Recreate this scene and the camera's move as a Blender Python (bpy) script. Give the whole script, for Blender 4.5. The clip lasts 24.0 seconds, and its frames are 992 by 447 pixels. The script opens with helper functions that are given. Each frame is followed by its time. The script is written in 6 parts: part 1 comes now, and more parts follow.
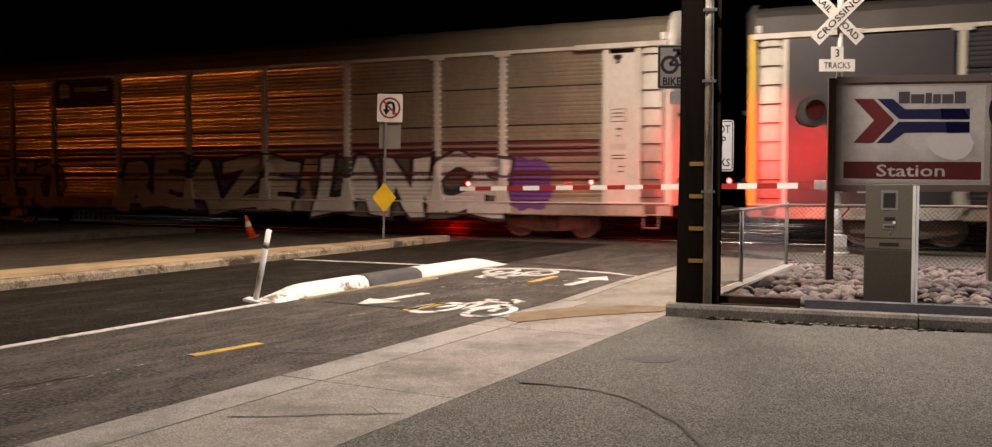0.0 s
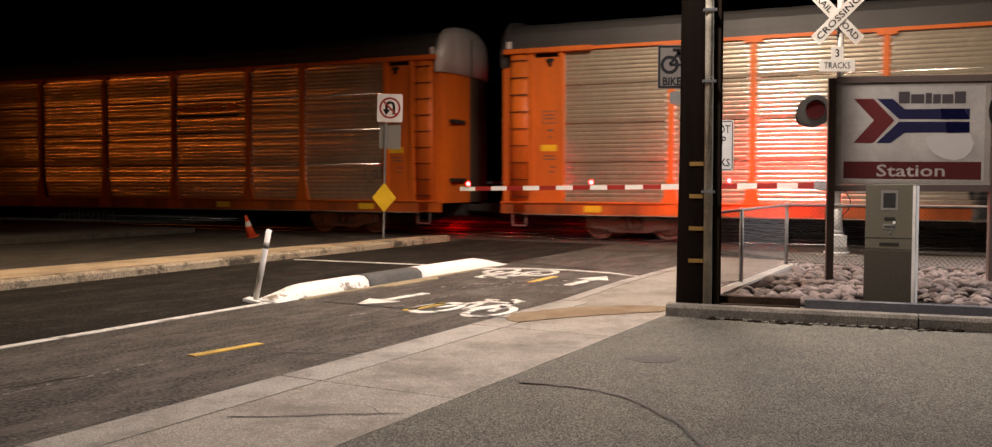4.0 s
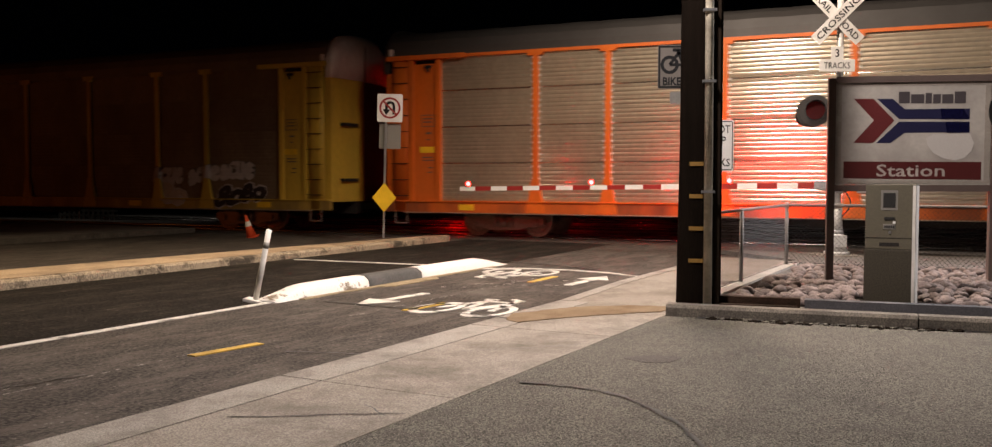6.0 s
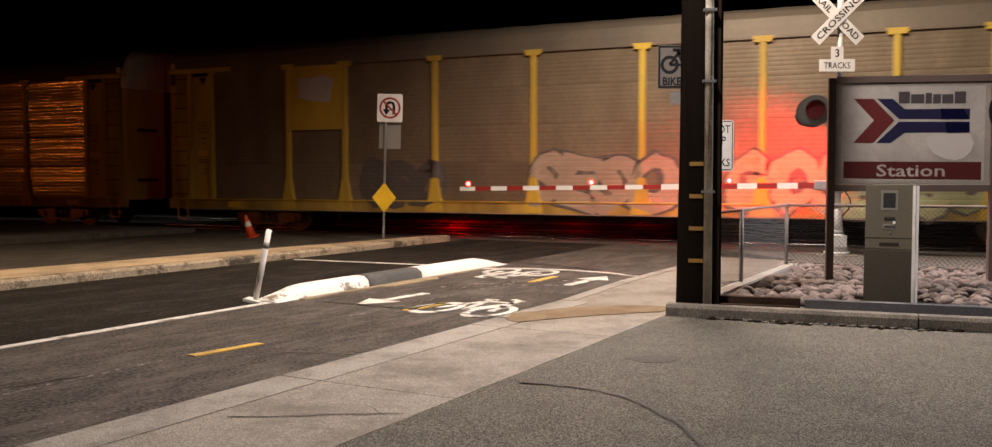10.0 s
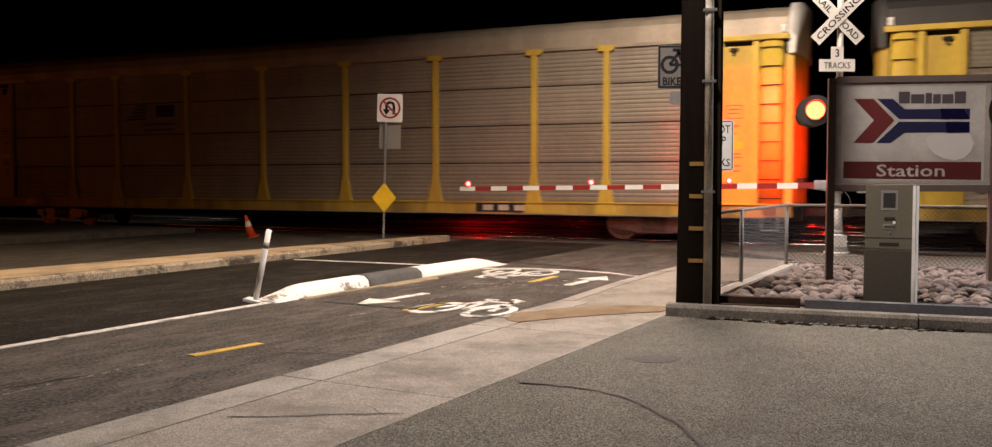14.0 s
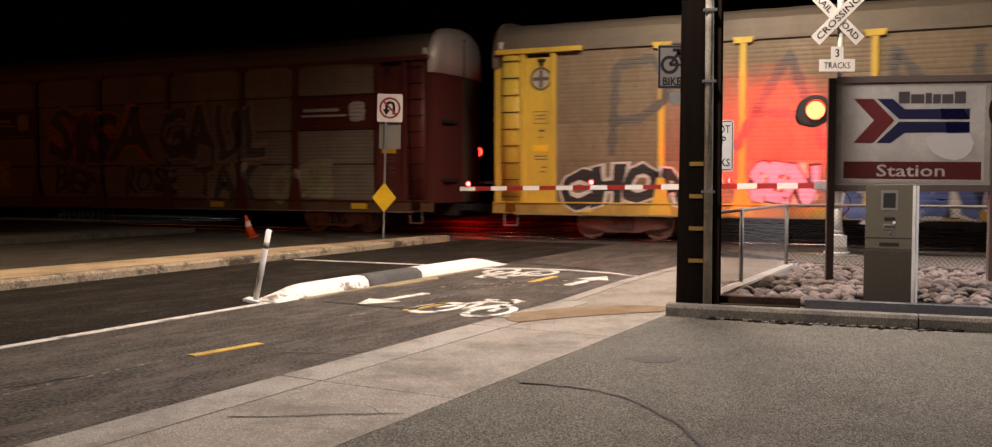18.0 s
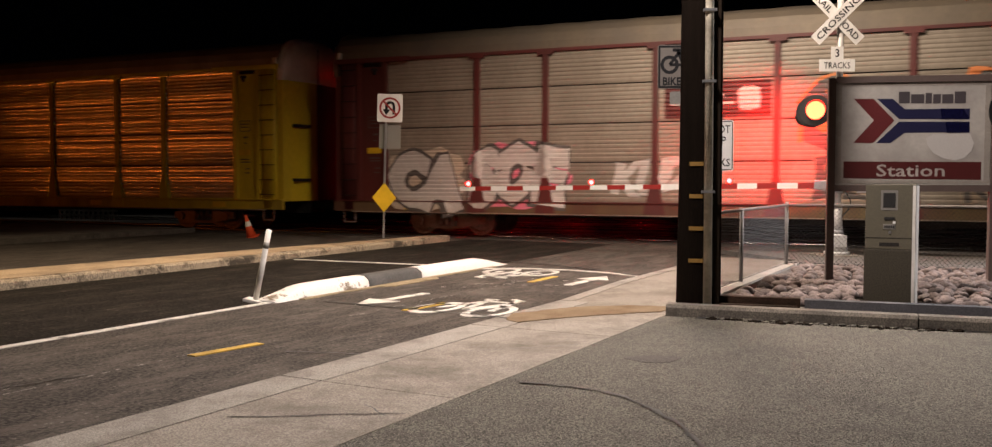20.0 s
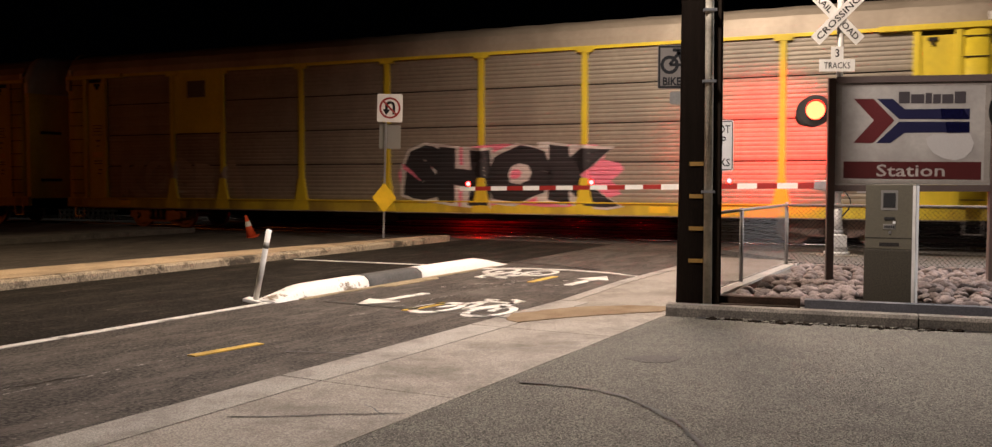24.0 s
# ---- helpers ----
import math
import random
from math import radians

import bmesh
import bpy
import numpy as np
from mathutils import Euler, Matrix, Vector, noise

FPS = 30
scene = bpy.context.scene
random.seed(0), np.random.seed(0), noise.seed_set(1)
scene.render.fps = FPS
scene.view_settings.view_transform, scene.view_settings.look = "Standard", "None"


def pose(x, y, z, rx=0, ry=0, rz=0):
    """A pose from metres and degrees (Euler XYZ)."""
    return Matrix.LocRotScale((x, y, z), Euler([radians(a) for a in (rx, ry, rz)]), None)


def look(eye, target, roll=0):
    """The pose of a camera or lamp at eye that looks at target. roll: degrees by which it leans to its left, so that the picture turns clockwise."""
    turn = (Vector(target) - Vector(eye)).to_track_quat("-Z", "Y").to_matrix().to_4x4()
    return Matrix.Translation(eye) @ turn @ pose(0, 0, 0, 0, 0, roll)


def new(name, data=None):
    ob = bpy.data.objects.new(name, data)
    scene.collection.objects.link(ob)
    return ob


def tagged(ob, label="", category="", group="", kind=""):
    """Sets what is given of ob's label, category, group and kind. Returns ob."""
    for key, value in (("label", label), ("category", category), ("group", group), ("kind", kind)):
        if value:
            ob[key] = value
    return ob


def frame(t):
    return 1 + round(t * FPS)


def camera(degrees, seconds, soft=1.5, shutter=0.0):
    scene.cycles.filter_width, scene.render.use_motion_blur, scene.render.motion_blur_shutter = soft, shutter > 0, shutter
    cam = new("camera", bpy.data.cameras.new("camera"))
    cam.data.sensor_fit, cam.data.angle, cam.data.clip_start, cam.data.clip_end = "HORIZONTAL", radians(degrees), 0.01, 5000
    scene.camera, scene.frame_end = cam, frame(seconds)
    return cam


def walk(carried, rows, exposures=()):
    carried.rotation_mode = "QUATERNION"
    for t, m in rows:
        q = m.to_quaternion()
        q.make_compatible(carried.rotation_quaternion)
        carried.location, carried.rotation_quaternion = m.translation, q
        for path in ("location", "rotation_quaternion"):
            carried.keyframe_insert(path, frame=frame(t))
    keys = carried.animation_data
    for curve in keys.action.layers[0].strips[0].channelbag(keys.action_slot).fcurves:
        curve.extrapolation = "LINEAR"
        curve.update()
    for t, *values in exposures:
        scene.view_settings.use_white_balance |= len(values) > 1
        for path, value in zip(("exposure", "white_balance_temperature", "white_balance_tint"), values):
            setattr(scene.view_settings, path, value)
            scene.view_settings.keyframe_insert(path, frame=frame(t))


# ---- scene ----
# The camera stands still on the edge of a parking lot, 1.55 m above the ground.
cam = camera(55.8, 24.0, soft=1.3, shutter=0.25)
STAND = pose(0, 0, 1.55, 90 - 2.67, 0, 0)
walk(cam, [(0.0, STAND), (24.0, STAND)], exposures=[(0.0, 0.0), (24.0, 0.0)])

# road axes: ALONG the road, and ACROSS it to the right
ALONG, ACROSS = Vector((0.478, 0.878)), Vector((0.878, -0.478))


def wu(w, u):
    p = ACROSS * w + ALONG * u
    return (p.x, p.y)


# the railway: a point on the near side of the cars, and the way that they run
SIDE, TRAIN = Vector((-12.16, 29.9)), -23.95
RUN = Vector((math.cos(radians(TRAIN)), math.sin(radians(TRAIN))))
BEYOND = Vector((-RUN.y, RUN.x))


def rw(s, n):
    p = SIDE + RUN * s + BEYOND * n
    return (p.x, p.y)


# ---- world and lights ----
world = bpy.data.worlds.new("night")
scene.world = world
world.use_nodes = True
world.node_tree.nodes["Background"].inputs["Color"].default_value = (0.35, 0.4, 0.6, 1)
world.node_tree.nodes["Background"].inputs["Strength"].default_value = 0.0003


def lamp(name, eye, target, watts, colour, size, kind="SPOT", cone=150, blend=0.6):
    data = bpy.data.lights.new(name, kind)
    data.energy, data.color = watts, colour
    if kind == "SPOT":
        data.spot_size, data.spot_blend, data.shadow_soft_size = radians(cone), blend, size
    else:
        data.shape, data.size = "DISK", size
    ob = new(name, data)
    ob.matrix_world = look(eye, target)
    return ob


# parking lot lamp behind the view, street lamp over the crossing, and a row of sodium street lamps far down the road
lamp("lot_lamp_light", (0.2, 8.5, 7.2), (1.6, 9.2, 0.0), 2900, (1.0, 0.86, 0.79), 0.22, cone=134, blend=0.45)
lamp("crossing_lamp_light", (2.7, 15.7, 9.0), (4.5, 17.2, 0.0), 4950, (1.0, 0.80, 0.65), 0.9, cone=149, blend=0.70)
lamp("platform_lamp_light", (13.0, 14.2, 6.5), (5.6, 12.7, 0.0), 4200, (1.0, 0.95, 0.95), 0.22, cone=74, blend=0.9)
lamp("road_lamp_light", (-8.6, 15.0, 9.0), (-7.0, 15.4, 0.0), 3000, (1.0, 0.74, 0.48), 0.22, cone=112, blend=0.8)
for k in range(8):
    shine = -3.2 + 1.66 * k
    lx, ly = rw(3.5 * shine - 58.0, -56.0)
    lamp("street_lamp_light", (lx, ly, 8.2), (*rw(shine, 0), 2.5), (520, 580, 640, 680, 660, 560, 380, 200)[k], (1.0, 0.20, 0.022), 0.5, cone=50)
# unseen fill light, added so the low railing beyond the tracks shows
lamp("far_lamp_light", (-15.0, 41.0, 6.5), (-16.2, 37.0, 0.0), 150, (1.0, 0.9, 0.8), 0.2, cone=90)

# ---- materials ----


def surface(name, base, rough=0.7, metal=0.0, vary=0.25, large=0.6, fine=40.0, bump=0.1, tone=None, wear=0.5,
            streak=(1, 1, 1), spec=0.5, rand=0.0, crisp=0.2, yaw=0.0, ragged=0.5, low=0.42, high=0.72, chips=None, chip_size=60.0, chip_share=0.3, coat=0.0):
    """A material with broad stains, fine grain and fine relief, in metres."""
    m = bpy.data.materials.new(name)
    m.use_nodes = True
    nodes, links = m.node_tree.nodes, m.node_tree.links
    out = nodes["Principled BSDF"]
    coord = nodes.new("ShaderNodeTexCoord")
    mapping = nodes.new("ShaderNodeMapping")
    mapping.vector_type = "TEXTURE"
    mapping.inputs["Scale"].default_value = [1 / k for k in streak]
    mapping.inputs["Rotation"].default_value = (0, 0, radians(yaw))
    links.new(coord.outputs["Object"], mapping.inputs["Vector"])
    big, small = nodes.new("ShaderNodeTexNoise"), nodes.new("ShaderNodeTexNoise")
    big.inputs["Scale"].default_value, big.inputs["Detail"].default_value = large, 10
    big.inputs["Roughness"].default_value = ragged
    small.inputs["Scale"].default_value, small.inputs["Detail"].default_value = fine, 5
    info = nodes.new("ShaderNodeObjectInfo")
    shift = nodes.new("ShaderNodeVectorMath")
    shift.operation = "MULTIPLY_ADD"
    shift.inputs[1].default_value = (1, 1, 1)
    links.new(mapping.outputs["Vector"], shift.inputs[0])
    spread = nodes.new("ShaderNodeMath")
    spread.operation = "MULTIPLY"
    spread.inputs[1].default_value = 37.0 if rand else 0.0
    links.new(info.outputs["Random"], spread.inputs[0])
    links.new(spread.outputs[0], shift.inputs[2])
    links.new(shift.outputs[0], big.inputs["Vector"])
    links.new(coord.outputs["Object"] if yaw else mapping.outputs["Vector"], small.inputs["Vector"])
    dark = [c * (1 - vary) for c in base]
    light = [min(1, c * (1 + vary)) for c in base]
    ramp = nodes.new("ShaderNodeValToRGB")
    ramp.color_ramp.elements[0].position, ramp.color_ramp.elements[1].position = 0.5 - crisp, 0.5 + crisp
    ramp.color_ramp.elements[0].color, ramp.color_ramp.elements[1].color = (*dark, 1), (*light, 1)
    links.new(small.outputs["Fac"], ramp.inputs["Fac"])
    stain = nodes.new("ShaderNodeValToRGB")
    stain.color_ramp.elements[0].position, stain.color_ramp.elements[1].position = low, high
    stain.color_ramp.elements[0].color, stain.color_ramp.elements[1].color = (0, 0, 0, 1), (wear, wear, wear, 1)
    links.new(big.outputs["Fac"], stain.inputs["Fac"])
    mix = nodes.new("ShaderNodeMix")
    mix.data_type = "RGBA"
    tone = tone or [c * 0.55 for c in base]
    mix.inputs[7].default_value = (*tone, 1)
    links.new(stain.outputs["Color"], mix.inputs[0])
    links.new(ramp.outputs["Color"], mix.inputs[6])
    last = mix.outputs[2]
    if chips:
        # pale aggregate lying open in the surface, denser where it is worn
        cell = nodes.new("ShaderNodeTexVoronoi")
        cell.inputs["Scale"].default_value = chip_size
        links.new(coord.outputs["Object"], cell.inputs["Vector"])
        pick = nodes.new("ShaderNodeSeparateColor")
        links.new(cell.outputs["Color"], pick.inputs[0])
        worn = nodes.new("ShaderNodeMath")
        worn.operation = "MULTIPLY_ADD"
        worn.inputs[1].default_value, worn.inputs[2].default_value = 0.8, -0.4
        links.new(big.outputs["Fac"], worn.inputs[0])
        tally = nodes.new("ShaderNodeMath")
        tally.operation = "ADD"
        links.new(pick.outputs[0], tally.inputs[0])
        links.new(worn.outputs[0], tally.inputs[1])
        some = nodes.new("ShaderNodeMapRange")
        some.inputs["From Min"].default_value, some.inputs["From Max"].default_value = 1 - chip_share, 1.15 - chip_share
        links.new(tally.outputs[0], some.inputs["Value"])
        near = nodes.new("ShaderNodeMapRange")
        near.inputs["From Min"].default_value, near.inputs["From Max"].default_value = 0.55, 0.35
        links.new(cell.outputs["Distance"], near.inputs["Value"])
        both = nodes.new("ShaderNodeMath")
        both.operation = "MULTIPLY"
        links.new(some.outputs[0], both.inputs[0])
        links.new(near.outputs[0], both.inputs[1])
        fleck = nodes.new("ShaderNodeMix")
        fleck.data_type = "RGBA"
        fleck.inputs[7].default_value = (*chips, 1)
        links.new(both.outputs[0], fleck.inputs[0])
        links.new(last, fleck.inputs[6])
        last = fleck.outputs[2]
    if rand:
        hsv = nodes.new("ShaderNodeHueSaturation")
        ran = nodes.new("ShaderNodeMapRange")
        ran.inputs["To Min"].default_value, ran.inputs["To Max"].default_value = 1 - rand, 1 + rand
        links.new(info.outputs["Random"], ran.inputs["Value"])
        links.new(ran.outputs[0], hsv.inputs["Value"])
        links.new(last, hsv.inputs["Color"])
        last = hsv.outputs["Color"]
    links.new(last, out.inputs["Base Color"])
    rr = nodes.new("ShaderNodeMapRange")
    rr.inputs["To Min"].default_value, rr.inputs["To Max"].default_value = max(0.05, rough - 0.1), min(1, rough + 0.1)
    links.new(big.outputs["Fac"], rr.inputs["Value"])
    links.new(rr.outputs[0], out.inputs["Roughness"])
    out.inputs["Metallic"].default_value = metal
    out.inputs["Specular IOR Level"].default_value = spec
    if coat:
        # a second, smoother sheen such as bare zinc has
        out.inputs["Coat Weight"].default_value, out.inputs["Coat Roughness"].default_value = 1.0, coat
        out.inputs["Coat IOR"].default_value = 3.5
    if bump:
        b = nodes.new("ShaderNodeBump")
        b.inputs["Strength"].default_value, b.inputs["Distance"].default_value = bump, 0.01
        links.new(small.outputs["Fac"], b.inputs["Height"])
        links.new(b.outputs["Normal"], out.inputs["Normal"])
    return m


def glow(name, colour, strength):
    m = bpy.data.materials.new(name)
    m.use_nodes = True
    p = m.node_tree.nodes["Principled BSDF"]
    p.inputs["Base Color"].default_value = (*[c * 0.5 for c in colour], 1)
    p.inputs["Emission Color"].default_value = (*colour, 1)
    p.inputs["Emission Strength"].default_value = strength
    return m


ASPHALT = surface("asphalt", (0.052, 0.045, 0.040), 0.85, spec=0.12, vary=0.6, large=1.4, fine=30, bump=0.9, crisp=0.10, ragged=0.84, low=0.46, high=0.58, tone=(0.112, 0.098, 0.084), wear=0.8, streak=(2.2, 0.6, 1), yaw=-28.6, chips=(0.20, 0.18, 0.155), chip_size=36, chip_share=0.10)
LANE = surface("lane_asphalt", (0.017, 0.0145, 0.0125), 0.95, spec=0.05, vary=0.6, large=1.0, fine=26, bump=0.9, crisp=0.10, ragged=0.84, low=0.48, high=0.62, tone=(0.05, 0.042, 0.034), wear=0.8, streak=(2.2, 0.6, 1), yaw=-28.6, chips=(0.13, 0.115, 0.095), chip_size=30, chip_share=0.07)
LOT = surface("worn_asphalt", (0.112, 0.105, 0.089), 0.9, spec=0.2, vary=0.6, large=2.2, fine=75, bump=1.0, crisp=0.065, chips=(0.26, 0.24, 0.205), chip_size=105, chip_share=0.27, ragged=0.74, low=0.46, high=0.66, tone=(0.062, 0.058, 0.052), wear=0.7)
LOTSTAIN = surface("oil_stained_asphalt", (0.055, 0.048, 0.042), 0.8, vary=0.8, large=6, fine=110, bump=0.9, crisp=0.08, tone=(0.09, 0.082, 0.072), wear=0.7, ragged=0.8)
CONCRETE = surface("concrete", (0.25, 0.222, 0.19), 0.9, vary=0.3, large=0.9, fine=80, bump=0.4, crisp=0.09, tone=(0.10, 0.083, 0.064), wear=0.9, ragged=0.76, low=0.46, high=0.68, chips=(0.13, 0.11, 0.09), chip_size=38, chip_share=0.08)
OLDKERB = surface("old_kerb_concrete", (0.37, 0.30, 0.21), 0.9, vary=0.3, large=1.6, fine=40, bump=0.5, crisp=0.1, tone=(0.05, 0.04, 0.028), wear=0.95, ragged=0.76, low=0.50, high=0.60)
GUTTER = surface("pale_concrete", (0.28, 0.256, 0.226), 0.9, vary=0.28, large=1.2, fine=80, bump=0.4, crisp=0.09, tone=(0.12, 0.105, 0.09), wear=0.9, ragged=0.74, low=0.46, high=0.66)
STRIP = surface("fresh_concrete", (0.46, 0.43, 0.40), 0.9, vary=0.15, large=2, fine=60, bump=0.3, tone=(0.26, 0.24, 0.21), wear=0.7, ragged=0.7)
KERB = surface("kerb_concrete", (0.15, 0.134, 0.112), 0.9, vary=0.35, large=2.5, fine=60, bump=0.5, crisp=0.12, tone=(0.06, 0.055, 0.048), wear=0.9, ragged=0.74, low=0.42, high=0.66)
MEDIAN = surface("median_concrete", (0.46, 0.345, 0.22), 0.9, vary=0.15, large=0.8, fine=70, bump=0.4, crisp=0.12, tone=(0.13, 0.09, 0.06), wear=0.9, ragged=0.74, low=0.44, high=0.68)
SLOPESHADE = surface("slope_shade", (0.215, 0.162, 0.108), 0.95, spec=0.1, vary=0.25, large=1.8, fine=60, bump=0.5, tone=(0.115, 0.07, 0.038), wear=0.8, ragged=0.7)
SANDY = surface("sandy_soil", (0.30, 0.24, 0.155), 0.95, spec=0.1, vary=0.3, large=4, fine=60, bump=0.6, tone=(0.14, 0.105, 0.065), wear=0.8, ragged=0.75)
OLDPAINT = surface("old_road_paint", (0.26, 0.24, 0.215), 0.85, vary=0.2, large=6, fine=60, bump=0.2)
DIRT = surface("dirt", (0.09, 0.07, 0.05), 0.95, vary=0.3, large=0.3, fine=25, bump=0.6)
GRAVEL = surface("ballast", (0.13, 0.12, 0.11), 0.95, vary=0.6, large=0.6, fine=22, bump=1.0)
WHITELINE = surface("road_paint", (0.60, 0.58, 0.53), 0.7, vary=0.12, large=3, fine=60, bump=0.2, tone=(0.10, 0.095, 0.09), wear=0.9, ragged=0.75, low=0.50, high=0.64)
YELLOWLINE = surface("yellow_road_paint", (0.55, 0.36, 0.06), 0.7, vary=0.15, large=4, fine=60, bump=0.2, tone=(0.2, 0.14, 0.05), wear=0.7)
WHITEPAINT = surface("white_paint", (0.74, 0.72, 0.68), 0.6, vary=0.06, large=3, fine=30, bump=0.15, tone=(0.35, 0.33, 0.3), wear=0.6)
BLACKPAINT = surface("black_paint", (0.02, 0.02, 0.02), 0.5, vary=0.2, bump=0.1)
EDGING = surface("edging_concrete", (0.085, 0.085, 0.095), 0.9, vary=0.25, large=3, fine=60, bump=0.4, ragged=0.7)
DIVPAINT = surface("chipped_white_paint", (0.72, 0.70, 0.66), 0.6, vary=0.08, large=2.2, fine=40, bump=0.3, tone=(0.17, 0.13, 0.09), wear=1.0, ragged=0.75, low=0.53, high=0.58)
GREYPAINT = surface("grey_paint", (0.07, 0.068, 0.065), 0.8, vary=0.3, large=3)
STEEL = surface("galvanised_steel", (0.45, 0.45, 0.46), 0.4, 0.85, vary=0.15, large=5, fine=60, bump=0.05)
RUBBER = surface("worn_rubber_panel", (0.04, 0.037, 0.034), 0.42, spec=0.5, vary=0.4, large=1.5, fine=24, bump=0.15, tone=(0.07, 0.062, 0.054), wear=0.7, ragged=0.7)
RAIL = surface("polished_rail", (0.36, 0.345, 0.33), 0.24, 1.0, vary=0.1, large=3, fine=80, bump=0.02)
RUST = surface("rusty_steel", (0.10, 0.06, 0.04), 0.85, 0.2, vary=0.3, large=2, fine=30, bump=0.3)
UNDER = surface("grimy_steel", (0.028, 0.025, 0.023), 0.8, 0.1, spec=0.2, vary=0.3, large=2, fine=30, bump=0.2)
WHEEL = surface("wheel_steel", (0.36, 0.28, 0.23), 0.55, 0.6, vary=0.25, large=3, fine=20, bump=0.2)
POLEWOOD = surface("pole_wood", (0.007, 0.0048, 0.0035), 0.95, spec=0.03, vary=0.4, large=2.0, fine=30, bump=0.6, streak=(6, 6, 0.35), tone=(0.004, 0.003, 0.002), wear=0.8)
TIMBER = surface("timber", (0.04, 0.024, 0.016), 0.9, spec=0.1, vary=0.4, large=3, fine=25, bump=0.8, streak=(1, 5, 5), tone=(0.012, 0.009, 0.007), wear=0.9)
CONDUIT = surface("pale_conduit", (0.50, 0.46, 0.37), 0.6, 0.1, vary=0.15, large=4, fine=30, bump=0.1, tone=(0.14, 0.12, 0.09), wear=0.7)
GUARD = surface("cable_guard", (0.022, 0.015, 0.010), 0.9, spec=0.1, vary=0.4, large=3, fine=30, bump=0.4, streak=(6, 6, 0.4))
FENCESTEEL = surface("dull_galvanised_steel", (0.24, 0.225, 0.215), 0.6, 0.3, vary=0.2, large=5, fine=60, bump=0.05)
WIRE = surface("dim_wire", (0.05, 0.048, 0.047), 0.65, 0.3, vary=0.2, large=5, fine=60, bump=0)
SILVER = surface("silver_paint", (0.52, 0.51, 0.49), 0.5, 0.15, vary=0.12, large=4, fine=50, bump=0.1, tone=(0.3, 0.28, 0.26), wear=0.6)
WIRELIT = surface("lit_wire", (0.27, 0.265, 0.27), 0.6, 0.1, vary=0.15, large=5, fine=60, bump=0)
SOILSHADE = surface("soil_and_gap_shade", (0.016, 0.012, 0.009), 0.95, spec=0.05, vary=0.5, large=4, fine=40, bump=1.0)
SIGNWHITE = surface("sign_white", (0.78, 0.78, 0.76), 0.45, vary=0.03, large=3, fine=40, bump=0, tone=(0.6, 0.58, 0.54), wear=0.5)
SIGNDULL = surface("sign_dull", (0.135, 0.12, 0.108), 0.5, vary=0.06, large=3, bump=0)
SIGNBLACK = surface("sign_black", (0.012, 0.012, 0.013), 0.6, spec=0.2, vary=0.1, bump=0)
SIGNRED = surface("sign_red", (0.30, 0.018, 0.014), 0.45, vary=0.05, bump=0)
SIGNYELLOW = surface("sign_yellow", (0.80, 0.52, 0.02), 0.45, vary=0.04, large=3, bump=0)
SIGNBACK = surface("sign_back", (0.28, 0.27, 0.25), 0.5, 0.5, vary=0.1, bump=0.02)
ORANGE = surface("cone_orange", (0.75, 0.10, 0.03), 0.5, vary=0.08, large=4, bump=0.05)
BANDYELLOW = surface("dull_band", (0.20, 0.11, 0.02), 0.6, vary=0.15, bump=0)
DISCBLACK = surface("dusty_black_disc", (0.028, 0.026, 0.025), 0.55, vary=0.25, large=6, bump=0.05)
LEDOFF = surface("dark_lens_back", (0.13, 0.008, 0.008), 0.25, vary=0.1, bump=0)
REDGLOW = glow("signal_red", (1.0, 0.0155, 0.0055), 62.0)
REARGLOW = glow("signal_red_rear", (1.0, 0.014, 0.010), 6000.0)
REARDIM = glow("signal_red_rear_second", (1.0, 0.014, 0.010), 4800.0)
FARGLOW = glow("signal_red_far", (1.0, 0.0012, 0.0006), 210.0)
ARMGLOW = glow("arm_light_red", (1.0, 0.002, 0.002), 480.0)
STONE = surface("river_stone", (0.172, 0.140, 0.130), 0.85, spec=0.15, vary=0.3, large=5, fine=35, bump=0.4, tone=(0.06, 0.048, 0.046), wear=0.8, rand=0.7)
FRAMEBROWN = surface("sign_frame", (0.125, 0.092, 0.082), 0.5, 0.0, vary=0.1, large=2, fine=40, bump=0.05)
MACHINE = surface("machine_enamel", (0.125, 0.112, 0.08), 0.5, 0.1, vary=0.12, large=4, fine=60, bump=0.1, tone=(0.11, 0.10, 0.075), wear=0.6, ragged=0.7)
MACHINELOW = surface("machine_base_enamel", (0.050, 0.043, 0.029), 0.6, 0.1, vary=0.3, large=4, fine=70, bump=0.25, crisp=0.1, tone=(0.05, 0.043, 0.03), wear=0.7, ragged=0.72)

# ---- building helpers ----


def box(bm, x0, x1, y0, y1, z0, z1, bevel=0.0):
    start = len(bm.verts)
    vs = [bm.verts.new((x, y, z)) for z in (z0, z1) for y in (y0, y1) for x in (x0, x1)]
    faces = [bm.faces.new([vs[i] for i in q]) for q in
             ((0, 2, 3, 1), (4, 5, 7, 6), (0, 1, 5, 4), (2, 6, 7, 3), (0, 4, 6, 2), (1, 3, 7, 5))]
    if bevel:
        edges = list({e for f in faces for e in f.edges})
        bmesh.ops.bevel(bm, geom=edges, offset=bevel, segments=2, affect="EDGES", profile=0.7)
    return bm


